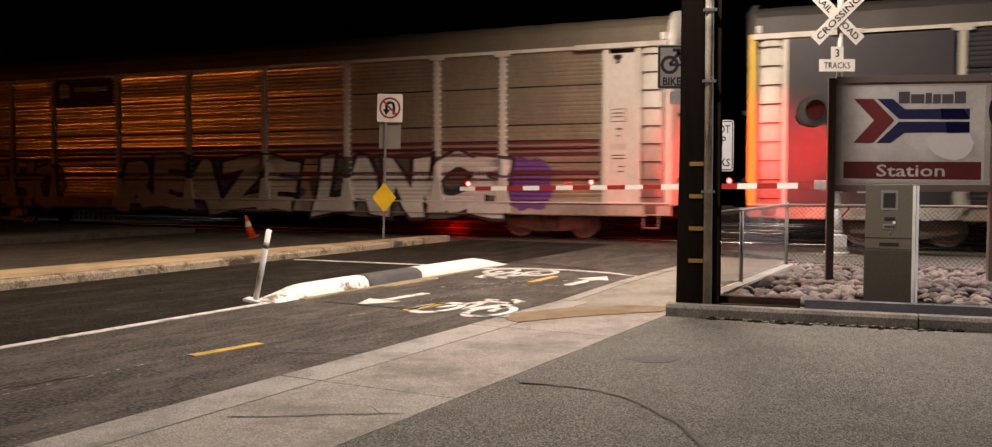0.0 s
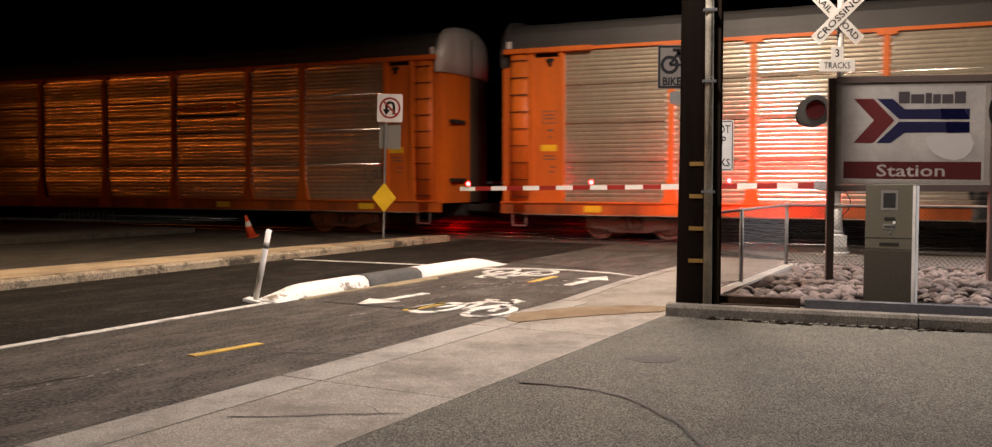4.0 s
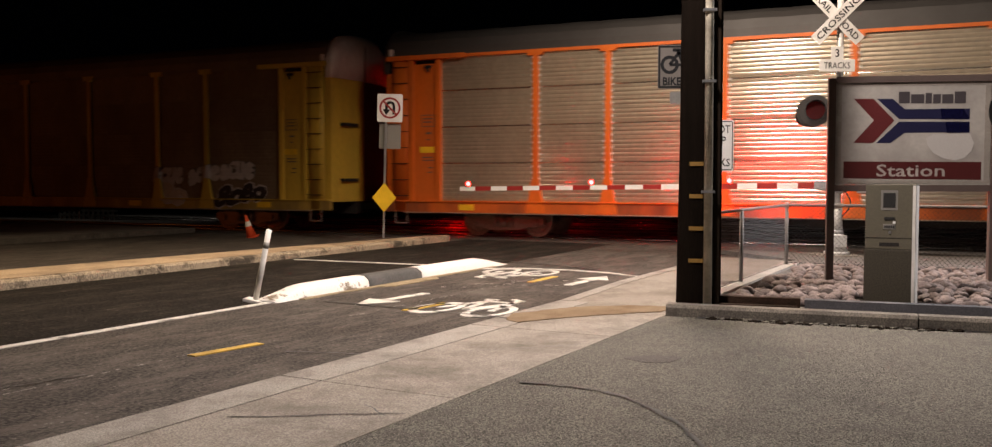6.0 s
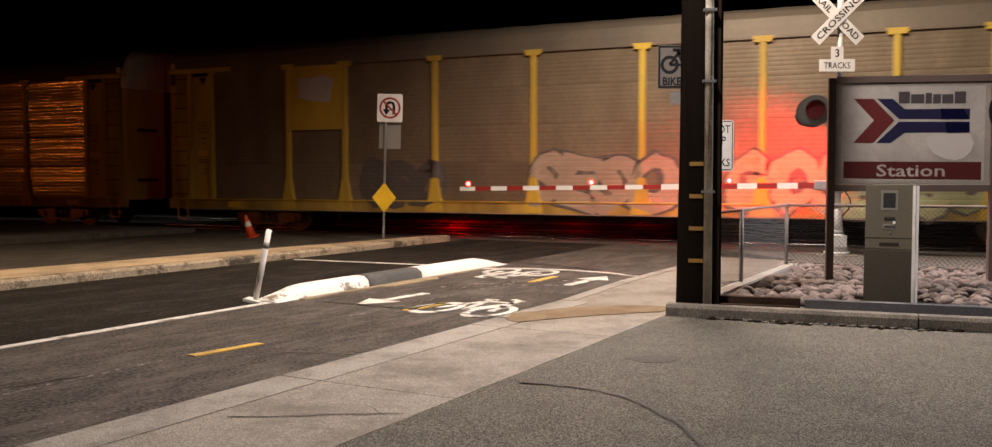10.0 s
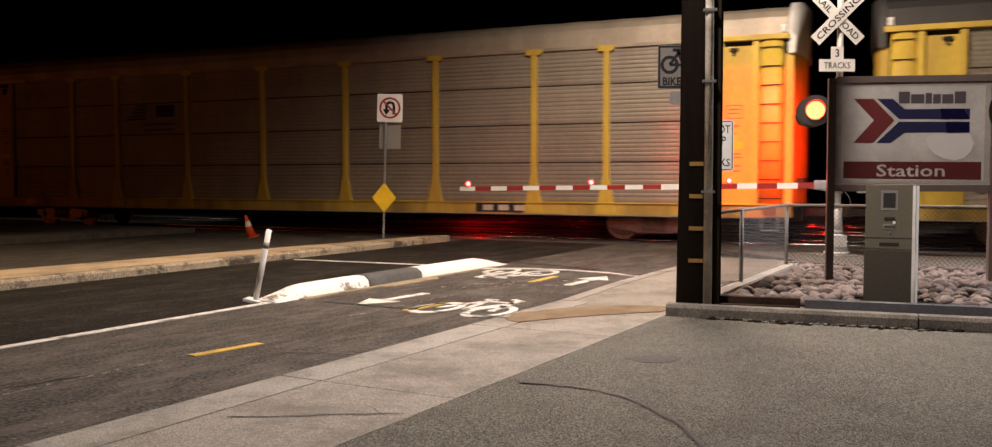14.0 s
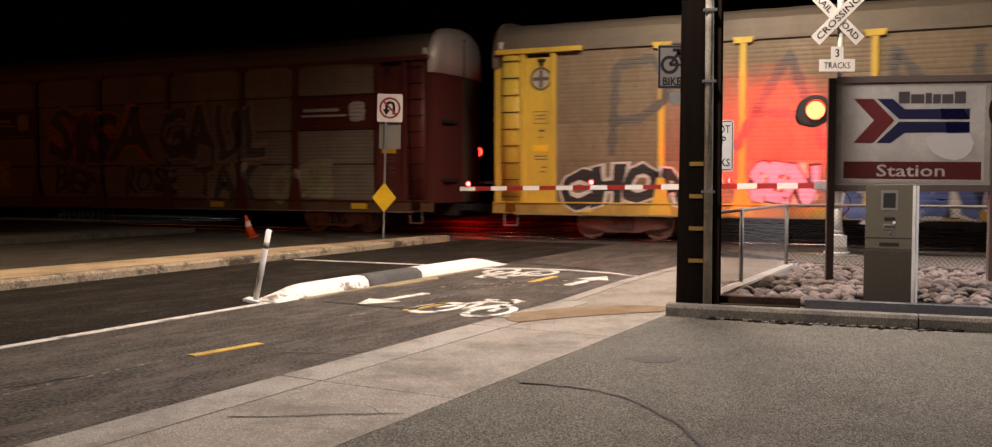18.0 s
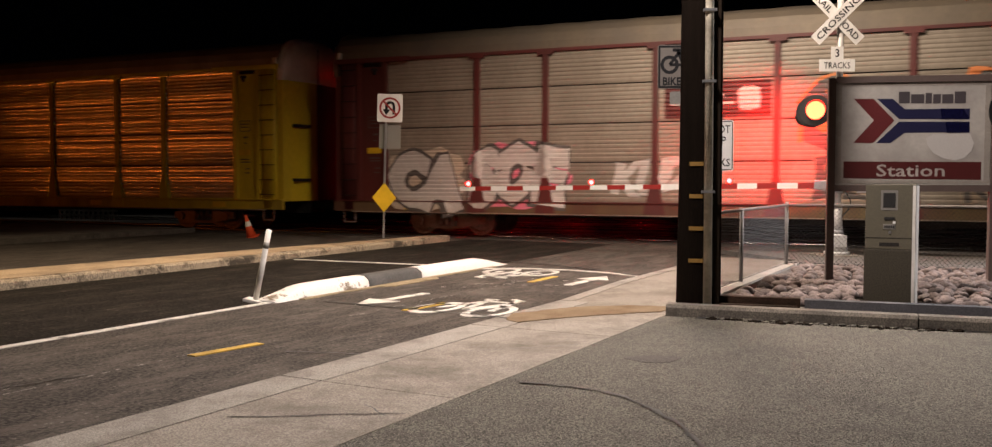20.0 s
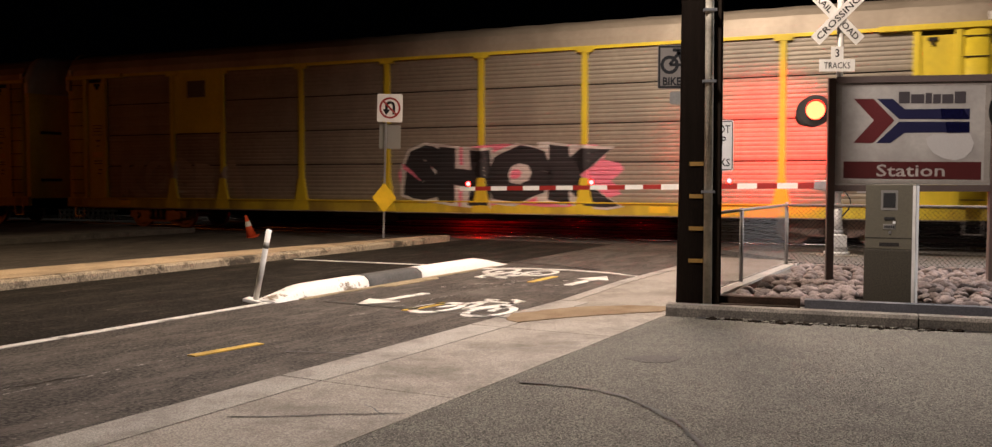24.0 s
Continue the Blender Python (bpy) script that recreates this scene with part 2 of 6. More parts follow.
def cyl(bm, a, b, r, r2=None, seg=14, cap=True):
    a, b = Vector(a), Vector(b)
    r2 = r if r2 is None else r2
    q = (b - a).to_track_quat("Z", "Y")
    rings = []
    for p, rad in ((a, r), (b, r2)):
        rings.append([bm.verts.new(p + q @ Vector((rad * math.cos(i * math.tau / seg), rad * math.sin(i * math.tau / seg), 0)))
                      for i in range(seg)])
    for i in range(seg):
        f = bm.faces.new((rings[0][i], rings[0][(i + 1) % seg], rings[1][(i + 1) % seg], rings[1][i]))
        f.smooth = True
    if cap:
        bm.faces.new(rings[0][::-1])
        bm.faces.new(rings[1])
    return bm


def tube(bm, a, b, r, wall, seg=20):
    """An open pipe with a wall."""
    a, b = Vector(a), Vector(b)
    q = (b - a).to_track_quat("Z", "Y")
    rings = []
    for p, rad in ((a, r), (b, r), (b, r - wall), (a, r - wall)):
        rings.append([bm.verts.new(p + q @ Vector((rad * math.cos(i * math.tau / seg), rad * math.sin(i * math.tau / seg), 0)))
                      for i in range(seg)])
    for k in range(4):
        for i in range(seg):
            bm.faces.new((rings[k][i], rings[k][(i + 1) % seg], rings[(k + 1) % 4][(i + 1) % seg], rings[(k + 1) % 4][i]))
    return bm


def slab(bm, outline, z0, z1):
    """An upright prism over a flat outline."""
    low = [bm.verts.new((x, y, z0)) for x, y in outline]
    top = [bm.verts.new((x, y, z1)) for x, y in outline]
    n = len(outline)
    bm.faces.new(low[::-1])
    bm.faces.new(top)
    for i in range(n):
        bm.faces.new((low[i], low[(i + 1) % n], top[(i + 1) % n], top[i]))
    bmesh.ops.recalc_face_normals(bm, faces=bm.faces)
    return bm


def plate(bm, outline, y0, y1):
    """A prism over an outline in x and z, from y0 to y1."""
    a = [bm.verts.new((x, y0, z)) for x, z in outline]
    b = [bm.verts.new((x, y1, z)) for x, z in outline]
    n = len(outline)
    bm.faces.new(a[::-1])
    bm.faces.new(b)
    for i in range(n):
        bm.faces.new((a[i], a[(i + 1) % n], b[(i + 1) % n], b[i]))
    bmesh.ops.recalc_face_normals(bm, faces=bm.faces)
    return bm


def meshed(name, bm, material):
    data = bpy.data.meshes.new(name)
    bm.to_mesh(data)
    bm.free()
    data.materials.append(material)
    return data


def part(name, bm, material, parent, label=""):
    ob = new(name, meshed(name, bm, material))
    ob.parent = parent
    return tagged(ob, label)


def shared(name, data, parent, m):
    ob = new(name, data)
    ob.parent = parent
    ob.matrix_basis = m
    return ob


def thing(name, m, label, category, group="", kind=""):
    ob = new(name)
    ob.empty_display_size = 0.2
    ob.matrix_world = m
    return tagged(ob, label, category, group, kind)


def setting(name, bm, material, label, category="", m=None):
    ob = new(name, meshed(name, bm, material))
    if m is not None:
        ob.matrix_world = m
    return tagged(ob, label, category or name, "", "structure")


def letters(text, height, weight=0.0, slant=0.0, spacing=1.0, width=None):
    """A flat bmesh of the text in x and y, centred, of the given cap height and width."""
    data = bpy.data.curves.new("letters", "FONT")
    data.body, data.size, data.offset, data.shear, data.space_character = text, 1.0, weight, slant, spacing
    data.resolution_u = 2
    ob = new("letters", data)
    bpy.context.view_layer.update()
    mesh = bpy.data.meshes.new_from_object(ob.evaluated_get(bpy.context.evaluated_depsgraph_get()))
    bm = bmesh.new()
    bm.from_mesh(mesh)
    bpy.data.objects.remove(ob)
    bpy.data.curves.remove(data)
    bpy.data.meshes.remove(mesh)
    xs, ys = [v.co.x for v in bm.verts], [v.co.y for v in bm.verts]
    cx, cy, k = (min(xs) + max(xs)) / 2, (min(ys) + max(ys)) / 2, height / (max(ys) - min(ys))
    kx = width / (max(xs) - min(xs)) if width else k
    for v in bm.verts:
        v.co = Vector(((v.co.x - cx) * kx, (v.co.y - cy) * k, 0))
    return bm


def upright(bm, x, y, z):
    """Stands flat letters up at x, z, on the plane y, to be read from the -y side."""
    for v in bm.verts:
        v.co = Vector((x + v.co.x, y, z + v.co.y))
    return bm


# ---- ground ----
bm = bmesh.new()
slab(bm, [(-1500, -1500), (1500, -1500), (1500, 1500), (-1500, 1500)], -0.6, -0.06)
setting("ground", bm, DIRT, "dark bare earth reaching the horizon at night", "ground")
setting("road", slab(bmesh.new(), [wu(-29, -25), wu(-5.0, -25), wu(-5.0, 18.0), wu(-2.6, 18.0), wu(-2.6, 36.0), wu(-5.0, 36.0), wu(-5.0, 90), wu(-29, 90)], -0.3, 0.0), ASPHALT,
        "dark worn asphalt road leading over the railway crossing", "road")
setting("car_lane", slab(bmesh.new(), [wu(-12.28, -25), wu(-8.09, -25), wu(-8.19, 9.0), wu(-8.14, 15.2), wu(-8.3, 21), wu(-12.28, 21)], -0.2, 0.004), LANE,
        "dark newer asphalt of the car lane", "road")
setting("parking_lot", slab(bmesh.new(), [wu(-3.45, -25), wu(40, -25), wu(40, -16), (24.0, 2.3), (1.90, 10.60)], -0.3, 0.004), LOT,
        "grey weathered asphalt of the parking lot", "pavement")
setting("verge", slab(bmesh.new(), [(1.98, 10.78), (24.1, 2.45), (34, 7), rw(45, -2.6), rw(19.6, -2.6), wu(-3.38, 17.6)], -0.3, 0.09), GRAVEL,
        "pale gravel bed behind the kerb", "ground")
bm = bmesh.new()
rows_ = [(10.9, 0.009), (11.8, 0.03), (13.0, 0.06), (18.0, 0.05)]
tops = [[bm.verts.new((*wu(w, u), z)) for w in (-4.8, -3.40)] for u, z in rows_]
lows = [[bm.verts.new((*wu(w, u), -0.3)) for w in (-4.8, -3.40)] for u, z in rows_]
for i in range(3):
    bm.faces.new((tops[i][0], tops[i][1], tops[i + 1][1], tops[i + 1][0]))
    for j in (0, 1):
        bm.faces.new((tops[i][j], tops[i + 1][j], lows[i + 1][j], lows[i][j]))
bm.faces.new((tops[3][0], tops[3][1], lows[3][1], lows[3][0]))
setting("sidewalk", bm, CONCRETE, "tan concrete sidewalk beside the bike path", "pavement")
bm = bmesh.new()
tops = [[bm.verts.new((*wu(w, u), z + 0.004)) for w in (-4.99, -4.803)] for u, z in rows_]
lows = [[bm.verts.new((*wu(w, u), -0.3)) for w in (-4.99, -4.803)] for u, z in rows_]
for i in range(3):
    bm.faces.new((tops[i][0], tops[i][1], tops[i + 1][1], tops[i + 1][0]))
    for j in (0, 1):
        bm.faces.new((tops[i][j], tops[i + 1][j], lows[i + 1][j], lows[i][j]))
bm.faces.new((tops[3][0], tops[3][1], lows[3][1], lows[3][0]))
setting("sidewalk_kerb", bm, GUTTER, "pale concrete kerb edging the sidewalk", "kerb")
# shaded slope across the walk, painted as a brown band with ragged edges
edge = [wu(-4.98, 9.5), wu(-4.80, 9.05), wu(-4.62, 8.95), wu(-4.2, 9.62), wu(-3.8, 10.16), wu(-3.52, 10.46), wu(-3.44, 10.85), wu(-3.55, 10.96), wu(-3.95, 10.84), wu(-4.35, 10.58), wu(-4.66, 10.2), wu(-4.84, 9.72)]
random.seed(17)
ragged_edge = []
for k, e in enumerate(edge):
    e, f = Vector(e), Vector(edge[(k + 1) % len(edge)])
    for j in range(6):
        ragged_edge.append(tuple(e.lerp(f, j / 6) + Vector((random.uniform(-1, 1), random.uniform(-1, 1))) * 0.022))
tagged(new("soil_streak", meshed("soil_streak", slab(bmesh.new(), ragged_edge, 0.0, 0.0165), SLOPESHADE)),
       "brown band painted for the shaded slope at the sidewalk edge", "soil", "", "structure")
# driveway apron and gutter, cast in bays
cuts = [-25, -18, -12, -7, -3.2, 0.2, 3.4, 5.62, 8.6, 10.9]
for i, (u0, u1) in enumerate(zip(cuts, cuts[1:])):
    bm = slab(bmesh.new(), [wu(-4.58, u0 + 0.006), wu(-3.385, u0 + 0.006), wu(-3.385, u1 - 0.006), wu(-4.58, u1 - 0.006)], -0.3, 0.008)
    setting("apron", bm, CONCRETE, "tan concrete driveway apron bay", "pavement")
for i, (u0, u1) in enumerate(zip(cuts, cuts[1:])):
    bm = slab(bmesh.new(), [wu(-4.995, u0 + 0.008), wu(-4.59, u0 + 0.008), wu(-4.59, u1 - 0.008), wu(-4.995, u1 - 0.008)], -0.3, 0.010)
    setting("gutter", bm, GUTTER, "pale concrete gutter beside the road", "gutter")
# median with a rounded nose
nose = [wu(-12.452, -25), wu(-12.452, 19.0), wu(-12.32, 19.02), wu(-12.32, 20.0), wu(-12.42, 20.35), wu(-12.6, 20.35), wu(-12.85, 19.9), wu(-13.85, 9.0), wu(-13.9, -25)]
inner = [wu(-12.46, -25), wu(-12.46, 19.3), wu(-12.47, 19.9), wu(-12.55, 20.1), wu(-12.6, 20.1), wu(-12.75, 19.7), wu(-13.7, 9.0), wu(-13.75, -25)]
setting("median_kerb", slab(bmesh.new(), nose, -0.2, 0.14), OLDKERB, "pale worn concrete kerb round the median", "kerb")
random.seed(8)
for k in range(16):
    u0, u1 = 19.0 - k * 2.75, 19.0 - (k + 1) * 2.75 + 0.015
    e0, e1, h = random.uniform(-0.02, 0.02), random.uniform(-0.02, 0.02), 0.14 + random.uniform(-0.012, 0.006)
    bm = bmesh.new()
    prof = ((-12.45, -0.2), (-12.45, h), (-12.335, h), (-12.30, h - 0.035), (-12.285, -0.2))
    ends = [[bm.verts.new((*wu(w + (e if i > 1 else 0), u), z)) for i, (w, z) in enumerate(prof)] for u, e in ((u0, e0), (u1, e1))]
    for i in range(5):
        bm.faces.new((ends[0][i], ends[1][i], ends[1][(i + 1) % 5], ends[0][(i + 1) % 5]))
    bm.faces.new(ends[0])
    bm.faces.new(ends[1][::-1])
    bmesh.ops.recalc_face_normals(bm, faces=bm.faces)
    setting("median_kerb_stone", bm, OLDKERB, "worn pale concrete kerb length beside the median", "kerb")
setting("median", slab(bmesh.new(), inner, 0.0, 0.15), MEDIAN, "tan concrete median strip", "median")
setting("far_kerb", slab(bmesh.new(), [wu(-21.2, -25), wu(-21.0, -25), wu(-21.0, 20), wu(-21.2, 20)], -0.2, 0.14), KERB,
        "weathered concrete kerb across the road", "kerb")
setting("far_sidewalk", slab(bmesh.new(), [wu(-28.9, -25), wu(-21.21, -25), wu(-21.21, 20), wu(-28.9, 20)], -0.2, 0.13), CONCRETE,
        "dim concrete sidewalk across the road", "pavement")


def marking(outline, material, label, name="road_marking"):
    ob = new(name, meshed(name, slab(bmesh.new(), outline, 0.0005, 0.009), material))
    return tagged(ob, label, "road marking", "", "structure")


def stripe(a, b, width, material, label):
    a, b = Vector(a), Vector(b)
    side = (b - a).normalized().orthogonal() * width / 2
    marking([a + side, b + side, b - side, a - side], material, label)


stripe(wu(-8.03, -20), wu(-8.13, 9.0), 0.11, WHITELINE, "worn white line between bike path and lane")
stripe(wu(-8.13, 9.0), wu(-8.08, 15.2), 0.09, WHITELINE, "worn white line along the painted divider")
stripe(wu(-12.1, 14.07), wu(-8.75, 14.35), 0.12, WHITELINE, "thin white stop line before the crossing")
# curved edge line of the bike path before the crossing
curve_pts = [wu(-8.05, 14.1), (0.35, 16.35), (1.25, 16.0), (1.85, 15.55), (2.30, 14.95)]
for a, b in zip(curve_pts, curve_pts[1:]):
    stripe(a, b, 0.12, WHITELINE, "white curved line at the end of the bike path")
for a, b in (((-2.68, 8.17), (-2.23, 8.80)), ((-1.08, 11.03), (-0.63, 11.72)), ((0.52, 14.12), (0.95, 14.95))):
    stripe(a, b, 0.11, YELLOWLINE, "faded yellow dash of the bike path centre line")


def ground_arrow(tip, tail):
    tip, tail = Vector(tip), Vector(tail)
    d = (tip - tail).normalized()
    side = d.orthogonal()
    neck = tip - d * 0.55
    marking([tip, neck + side * 0.26, neck + side * 0.07, tail + side * 0.07, tail - side * 0.07, neck - side * 0.07, neck - side * 0.26],
            WHITELINE, "white painted arrow on the bike path")


ground_arrow((-1.74, 11.54), (-0.95, 12.72))
ground_arrow((1.78, 14.95), (1.05, 13.7))


def ground_bike(centre, along, flip=1):
    """A painted bicycle: two wheel rings and a frame of bars."""
    c, d = Vector(centre), Vector(along).normalized()
    across = Vector((d.y, -d.x)) * flip

    def at(x, y):
        p = c + across * x + d * y
        return (p.x, p.y)
    for wx in (-0.36, 0.36):
        ring = 14
        for i in range(ring):
            a0, a1 = i * math.tau / ring, (i + 1) * math.tau / ring
            marking([at(wx + 0.27 * math.cos(a), -0.35 + 0.52 * math.sin(a)) for a in (a0, a1)] +
                    [at(wx + 0.19 * math.cos(a), -0.35 + 0.36 * math.sin(a)) for a in (a1, a0)], WHITELINE, "white painted bicycle symbol")
    for a, b in (((-0.36, -0.35), (-0.12, 0.45)), ((-0.12, 0.45), (0.28, 0.42)), ((0.36, -0.35), (0.24, 0.62)), ((0.0, -0.32), (0.28, 0.42)),
                 ((0.0, -0.32), (-0.15, 0.62)), ((-0.24, 0.62), (-0.05, 0.62)), ((0.1, 0.75), (0.3, 0.62))):
        stripe(at(*a), at(*b), 0.085, WHITELINE, "white painted bicycle symbol")


ground_bike((-0.22, 11.42), ALONG, 1)
ground_bike((0.25, 15.35), -ALONG, 1)

# cracks in the lot and the apron
random.seed(5)


def crack(points, width, label):
    for (a, b) in zip(points, points[1:]):
        a, b = Vector(a), Vector(b)
        n = max(2, int((b - a).length / 0.09))
        prev = a
        for i in range(1, n + 1):
            q = a.lerp(b, i / n)
            if i < n:
                q = q + Vector((random.uniform(-1, 1), random.uniform(-1, 1))) * 0.018
            yield prev, q, width * random.uniform(0.5, 1.3)
            prev = q


def crack_thing(points, width, label):
    bm = bmesh.new()
    for a, b, w in crack(points, width, label):
        side = (b - a).normalized().orthogonal() * w / 2
        bm.faces.new([bm.verts.new((p.x, p.y, 0.0125)) for p in (a + side, b + side * 0.8, b - side * 0.8, a - side)])
    ob = new("crack", meshed("crack", bm, BLACKPAINT))
    tagged(ob, label, "crack", "", "structure")


crack_thing([(0.18, 7.07), (0.48, 6.95), (0.72, 6.82), (0.92, 6.60), (1.08, 6.1), (1.17, 5.75), (1.19, 5.4), (1.22, 4.6)], 0.044, "dark crack across the lot asphalt")
crack_thing([(-1.75, 6.03), (-1.45, 6.02), (-0.95, 6.10), (-0.6, 6.1)], 0.026, "dark crack in the driveway apron")
crack_thing([(-0.9, 6.35), (-0.72, 6.05)], 0.012, "fine crack in the driveway apron")
crack_thing([(-0.4, 8.35), (0.25, 8.5), (0.9, 8.75)], 0.010, "fine joint crack in the driveway apron")
crack_thing([(-1.9, 8.35), (-1.4, 8.28), (-1.2, 8.2)], 0.028, "dark crack in the road asphalt")
# the shaded slope goes on over the path, painted as a dark line
crack_thing([(-2.2, 11.86), (-1.1, 11.18), (-0.05, 10.53), (0.3, 10.2)], 0.05, "dark line painted for the shaded slope across the bike path")
crack_thing([(-0.6, 18.2), (0.26, 17.65), (0.9, 17.05), (1.5, 16.4), (2.29, 15.0)], 0.07, "dark seam before the crossing")
crack_thing([(-4.2, 6.3), (-3.6, 6.95), (-3.25, 7.35)], 0.03, "dark crack in the road asphalt")
crack_thing([(-2.62, 4.52), (-2.5, 4.60), (-2.32, 4.62)], 0.035, "dark crack beside the gutter")


def scuffs(points, width, material, label, seed):
    """A broken, thin worn line of paint on the road."""
    rng = random.Random(seed)
    bm = bmesh.new()
    for a, b in zip(points, points[1:]):
        a, b = Vector(a), Vector(b)
        n = max(2, int((b - a).length / 0.07))
        side = (b - a).normalized().orthogonal()
        for i in range(n):
            if rng.random() < 0.45:
                continue
            p, q = a.lerp(b, i / n), a.lerp(b, (i + rng.uniform(0.5, 1.1)) / n)
            h, o = width * rng.uniform(0.2, 0.6), side * rng.uniform(-1, 1) * width * 0.5
            bm.faces.new([bm.verts.new((c.x, c.y, 0.0105)) for c in (p + o + side * h, q + o + side * h * 0.7, q + o - side * h * 0.7, p + o - side * h)])
    tagged(new("scuff", meshed("scuff", bm, material)), label, "road marking", "", "structure")


scuffs([wu(-6.28, 1.2), wu(-6.31, 6.2)], 0.022, OLDPAINT, "worn pale scuff line along the bike path", 3)
scuffs([wu(-6.42, 0.8), wu(-6.44, 4.6)], 0.016, OLDPAINT, "worn pale scuff line along the bike path", 4)
scuffs([wu(-6.5, 8.5), wu(-6.45, 13.2)], 0.03, OLDPAINT, "worn pale scuff line along the bike path", 5)
for k, (w, u) in enumerate(((-6.9, 12.0), (-6.6, 12.6), (-6.2, 12.2), (-7.2, 11.4), (-6.0, 13.0), (-6.7, 13.4))):
    scuffs([wu(w, u), wu(w + 0.5, u + 0.25)], 0.07, OLDPAINT, "worn pale paint scraps on the bike path", 10 + k)
marking([(0.20, 10.68), (0.36, 10.5), (0.72, 11.52), (0.55, 11.35)], WHITELINE, "white paint scrap beside the kerb")
# sandy soil drifted along the foot of the divider
drift = []
rng = random.Random(6)
for k in range(27):
    u = 9.4 + k * 0.2
    drift.append(wu(-7.94 + rng.uniform(-0.03, 0.03) + (0.16 if 11.2 < u < 12.5 else 0.0), u))
drift += [wu(-8.06, 14.6), wu(-8.06, 9.4)]
tagged(new("soil_drift", meshed("soil_drift", slab(bmesh.new(), drift, 0.0, 0.0125), SANDY)), "pale sandy soil drifted along the divider", "soil", "", "structure")
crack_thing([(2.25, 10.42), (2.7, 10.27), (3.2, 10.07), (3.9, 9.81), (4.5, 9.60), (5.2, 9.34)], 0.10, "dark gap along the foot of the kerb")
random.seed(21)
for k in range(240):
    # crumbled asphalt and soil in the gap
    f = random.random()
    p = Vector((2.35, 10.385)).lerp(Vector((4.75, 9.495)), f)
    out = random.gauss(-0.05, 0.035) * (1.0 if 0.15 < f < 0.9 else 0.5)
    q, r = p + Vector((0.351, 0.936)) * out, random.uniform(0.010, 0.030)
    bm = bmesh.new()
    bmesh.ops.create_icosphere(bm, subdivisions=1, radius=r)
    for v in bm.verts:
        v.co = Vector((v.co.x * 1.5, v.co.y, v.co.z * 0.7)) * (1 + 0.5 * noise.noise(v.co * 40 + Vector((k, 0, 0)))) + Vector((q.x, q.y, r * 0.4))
    tagged(new("clod", meshed("clod", bm, SOILSHADE if k % 3 else LOT)), "crumb of dark soil at the foot of the kerb", "clod", "crumbs along the kerb")
tagged(new("oil_stain", meshed("oil_stain", slab(bmesh.new(), [(1.36 + 0.23 * math.cos(a) * (1 + 0.2 * math.sin(3 * a)), 8.02 + 0.17 * math.sin(a)) for a in [i * math.tau / 18 for i in range(18)]], 0.0, 0.0065), LOTSTAIN)),
       "dark oil stain on the lot asphalt", "stain", "", "structure")

# ---- railway ----
for k, n in enumerate((1.6, 6.0, 10.4)):
    setting("track_bed", slab(bmesh.new(), [rw(-400, n - 2.0), rw(400, n - 2.0), rw(400, n + 2.0), rw(-400, n + 2.0)], -0.3, -0.03 - 0.002 * k),
            GRAVEL, "grey ballast bed of a railway track", "track bed")
    for side in (-0.7525, 0.7525):
        a, b = rw(-400, n + side), rw(400, n + side)
        bm = cyl(bmesh.new(), (*a, 0.012), (*b, 0.012), 0.036, seg=32)
        for f in bm.faces:
            f.smooth = len(f.verts) == 4
        setting("rail", bm, RAIL, "shiny worn steel rail head", "rail")
        bm = slab(bmesh.new(), [rw(-400, n + side - 0.07), rw(400, n + side - 0.07), rw(400, n + side + 0.07), rw(-400, n + side + 0.07)], -0.1, -0.045)
        setting("rail_foot", bm, RUST, "rusty foot of a steel rail", "rail")
    # crossing panels between and beside the rails
    s0 = 3.0
    for a, b in ((-1.75, -0.83), (-0.66, 0.66), (0.83, 1.75)):
        for j in range(8):
            s = s0 + j * 2.4 + n * 0.1
            bm = slab(bmesh.new(), [rw(s, n + a), rw(s + 2.38, n + a), rw(s + 2.38, n + b), rw(s, n + b)], -0.2, 0.004)
            setting("crossing_panel", bm, RUBBER, "dark rubber crossing panel between the rails", "crossing panel")

# ---- road furniture ----


def divider():
    root = thing("lane_divider", pose(0, 0, 0), "low black and white painted concrete divider along the bike path", "divider")
    spots = [(wu(-8.22, 8.95), wu(-8.24, 10.95), DIVPAINT, "chipped white painted end section"),
             (wu(-8.24, 10.96), wu(-8.24, 12.35), GREYPAINT, "dark painted middle section"),
             (wu(-8.24, 12.36), wu(-8.20, 15.1), DIVPAINT, "chipped white painted end section")]
    for i, (a, b, mat, label) in enumerate(spots):
        a, b = Vector(a), Vector(b)
        d = (b - a).normalized()
        n = Vector((d.y, -d.x))
        bm = bmesh.new()
        prev = None
        steps = 10
        for k in range(steps + 1):
            f = k / steps
            h = 0.17
            if i == 0:
                h *= min(1, 0.12 + f * 2.6)
            if i == 2:
                h *= min(1, 0.12 + (1 - f) * 3.2)
            c = a.lerp(b, f)
            ring = [bm.verts.new((c.x + n.x * x, c.y + n.y * x, z)) for x, z in
                    ((-0.2, 0), (-0.18, h * 0.6), (-0.10, h * 0.95), (0, h), (0.10, h * 0.95), (0.18, h * 0.6), (0.2, 0))]
            if prev:
                for q in range(6):
                    f2 = bm.faces.new((prev[q], prev[q + 1], ring[q + 1], ring[q]))
                    f2.smooth = True
            else:
                bm.faces.new(ring[::-1])
            prev = ring
        bm.faces.new(prev)
        part("section", bm, mat, root, label)


divider()

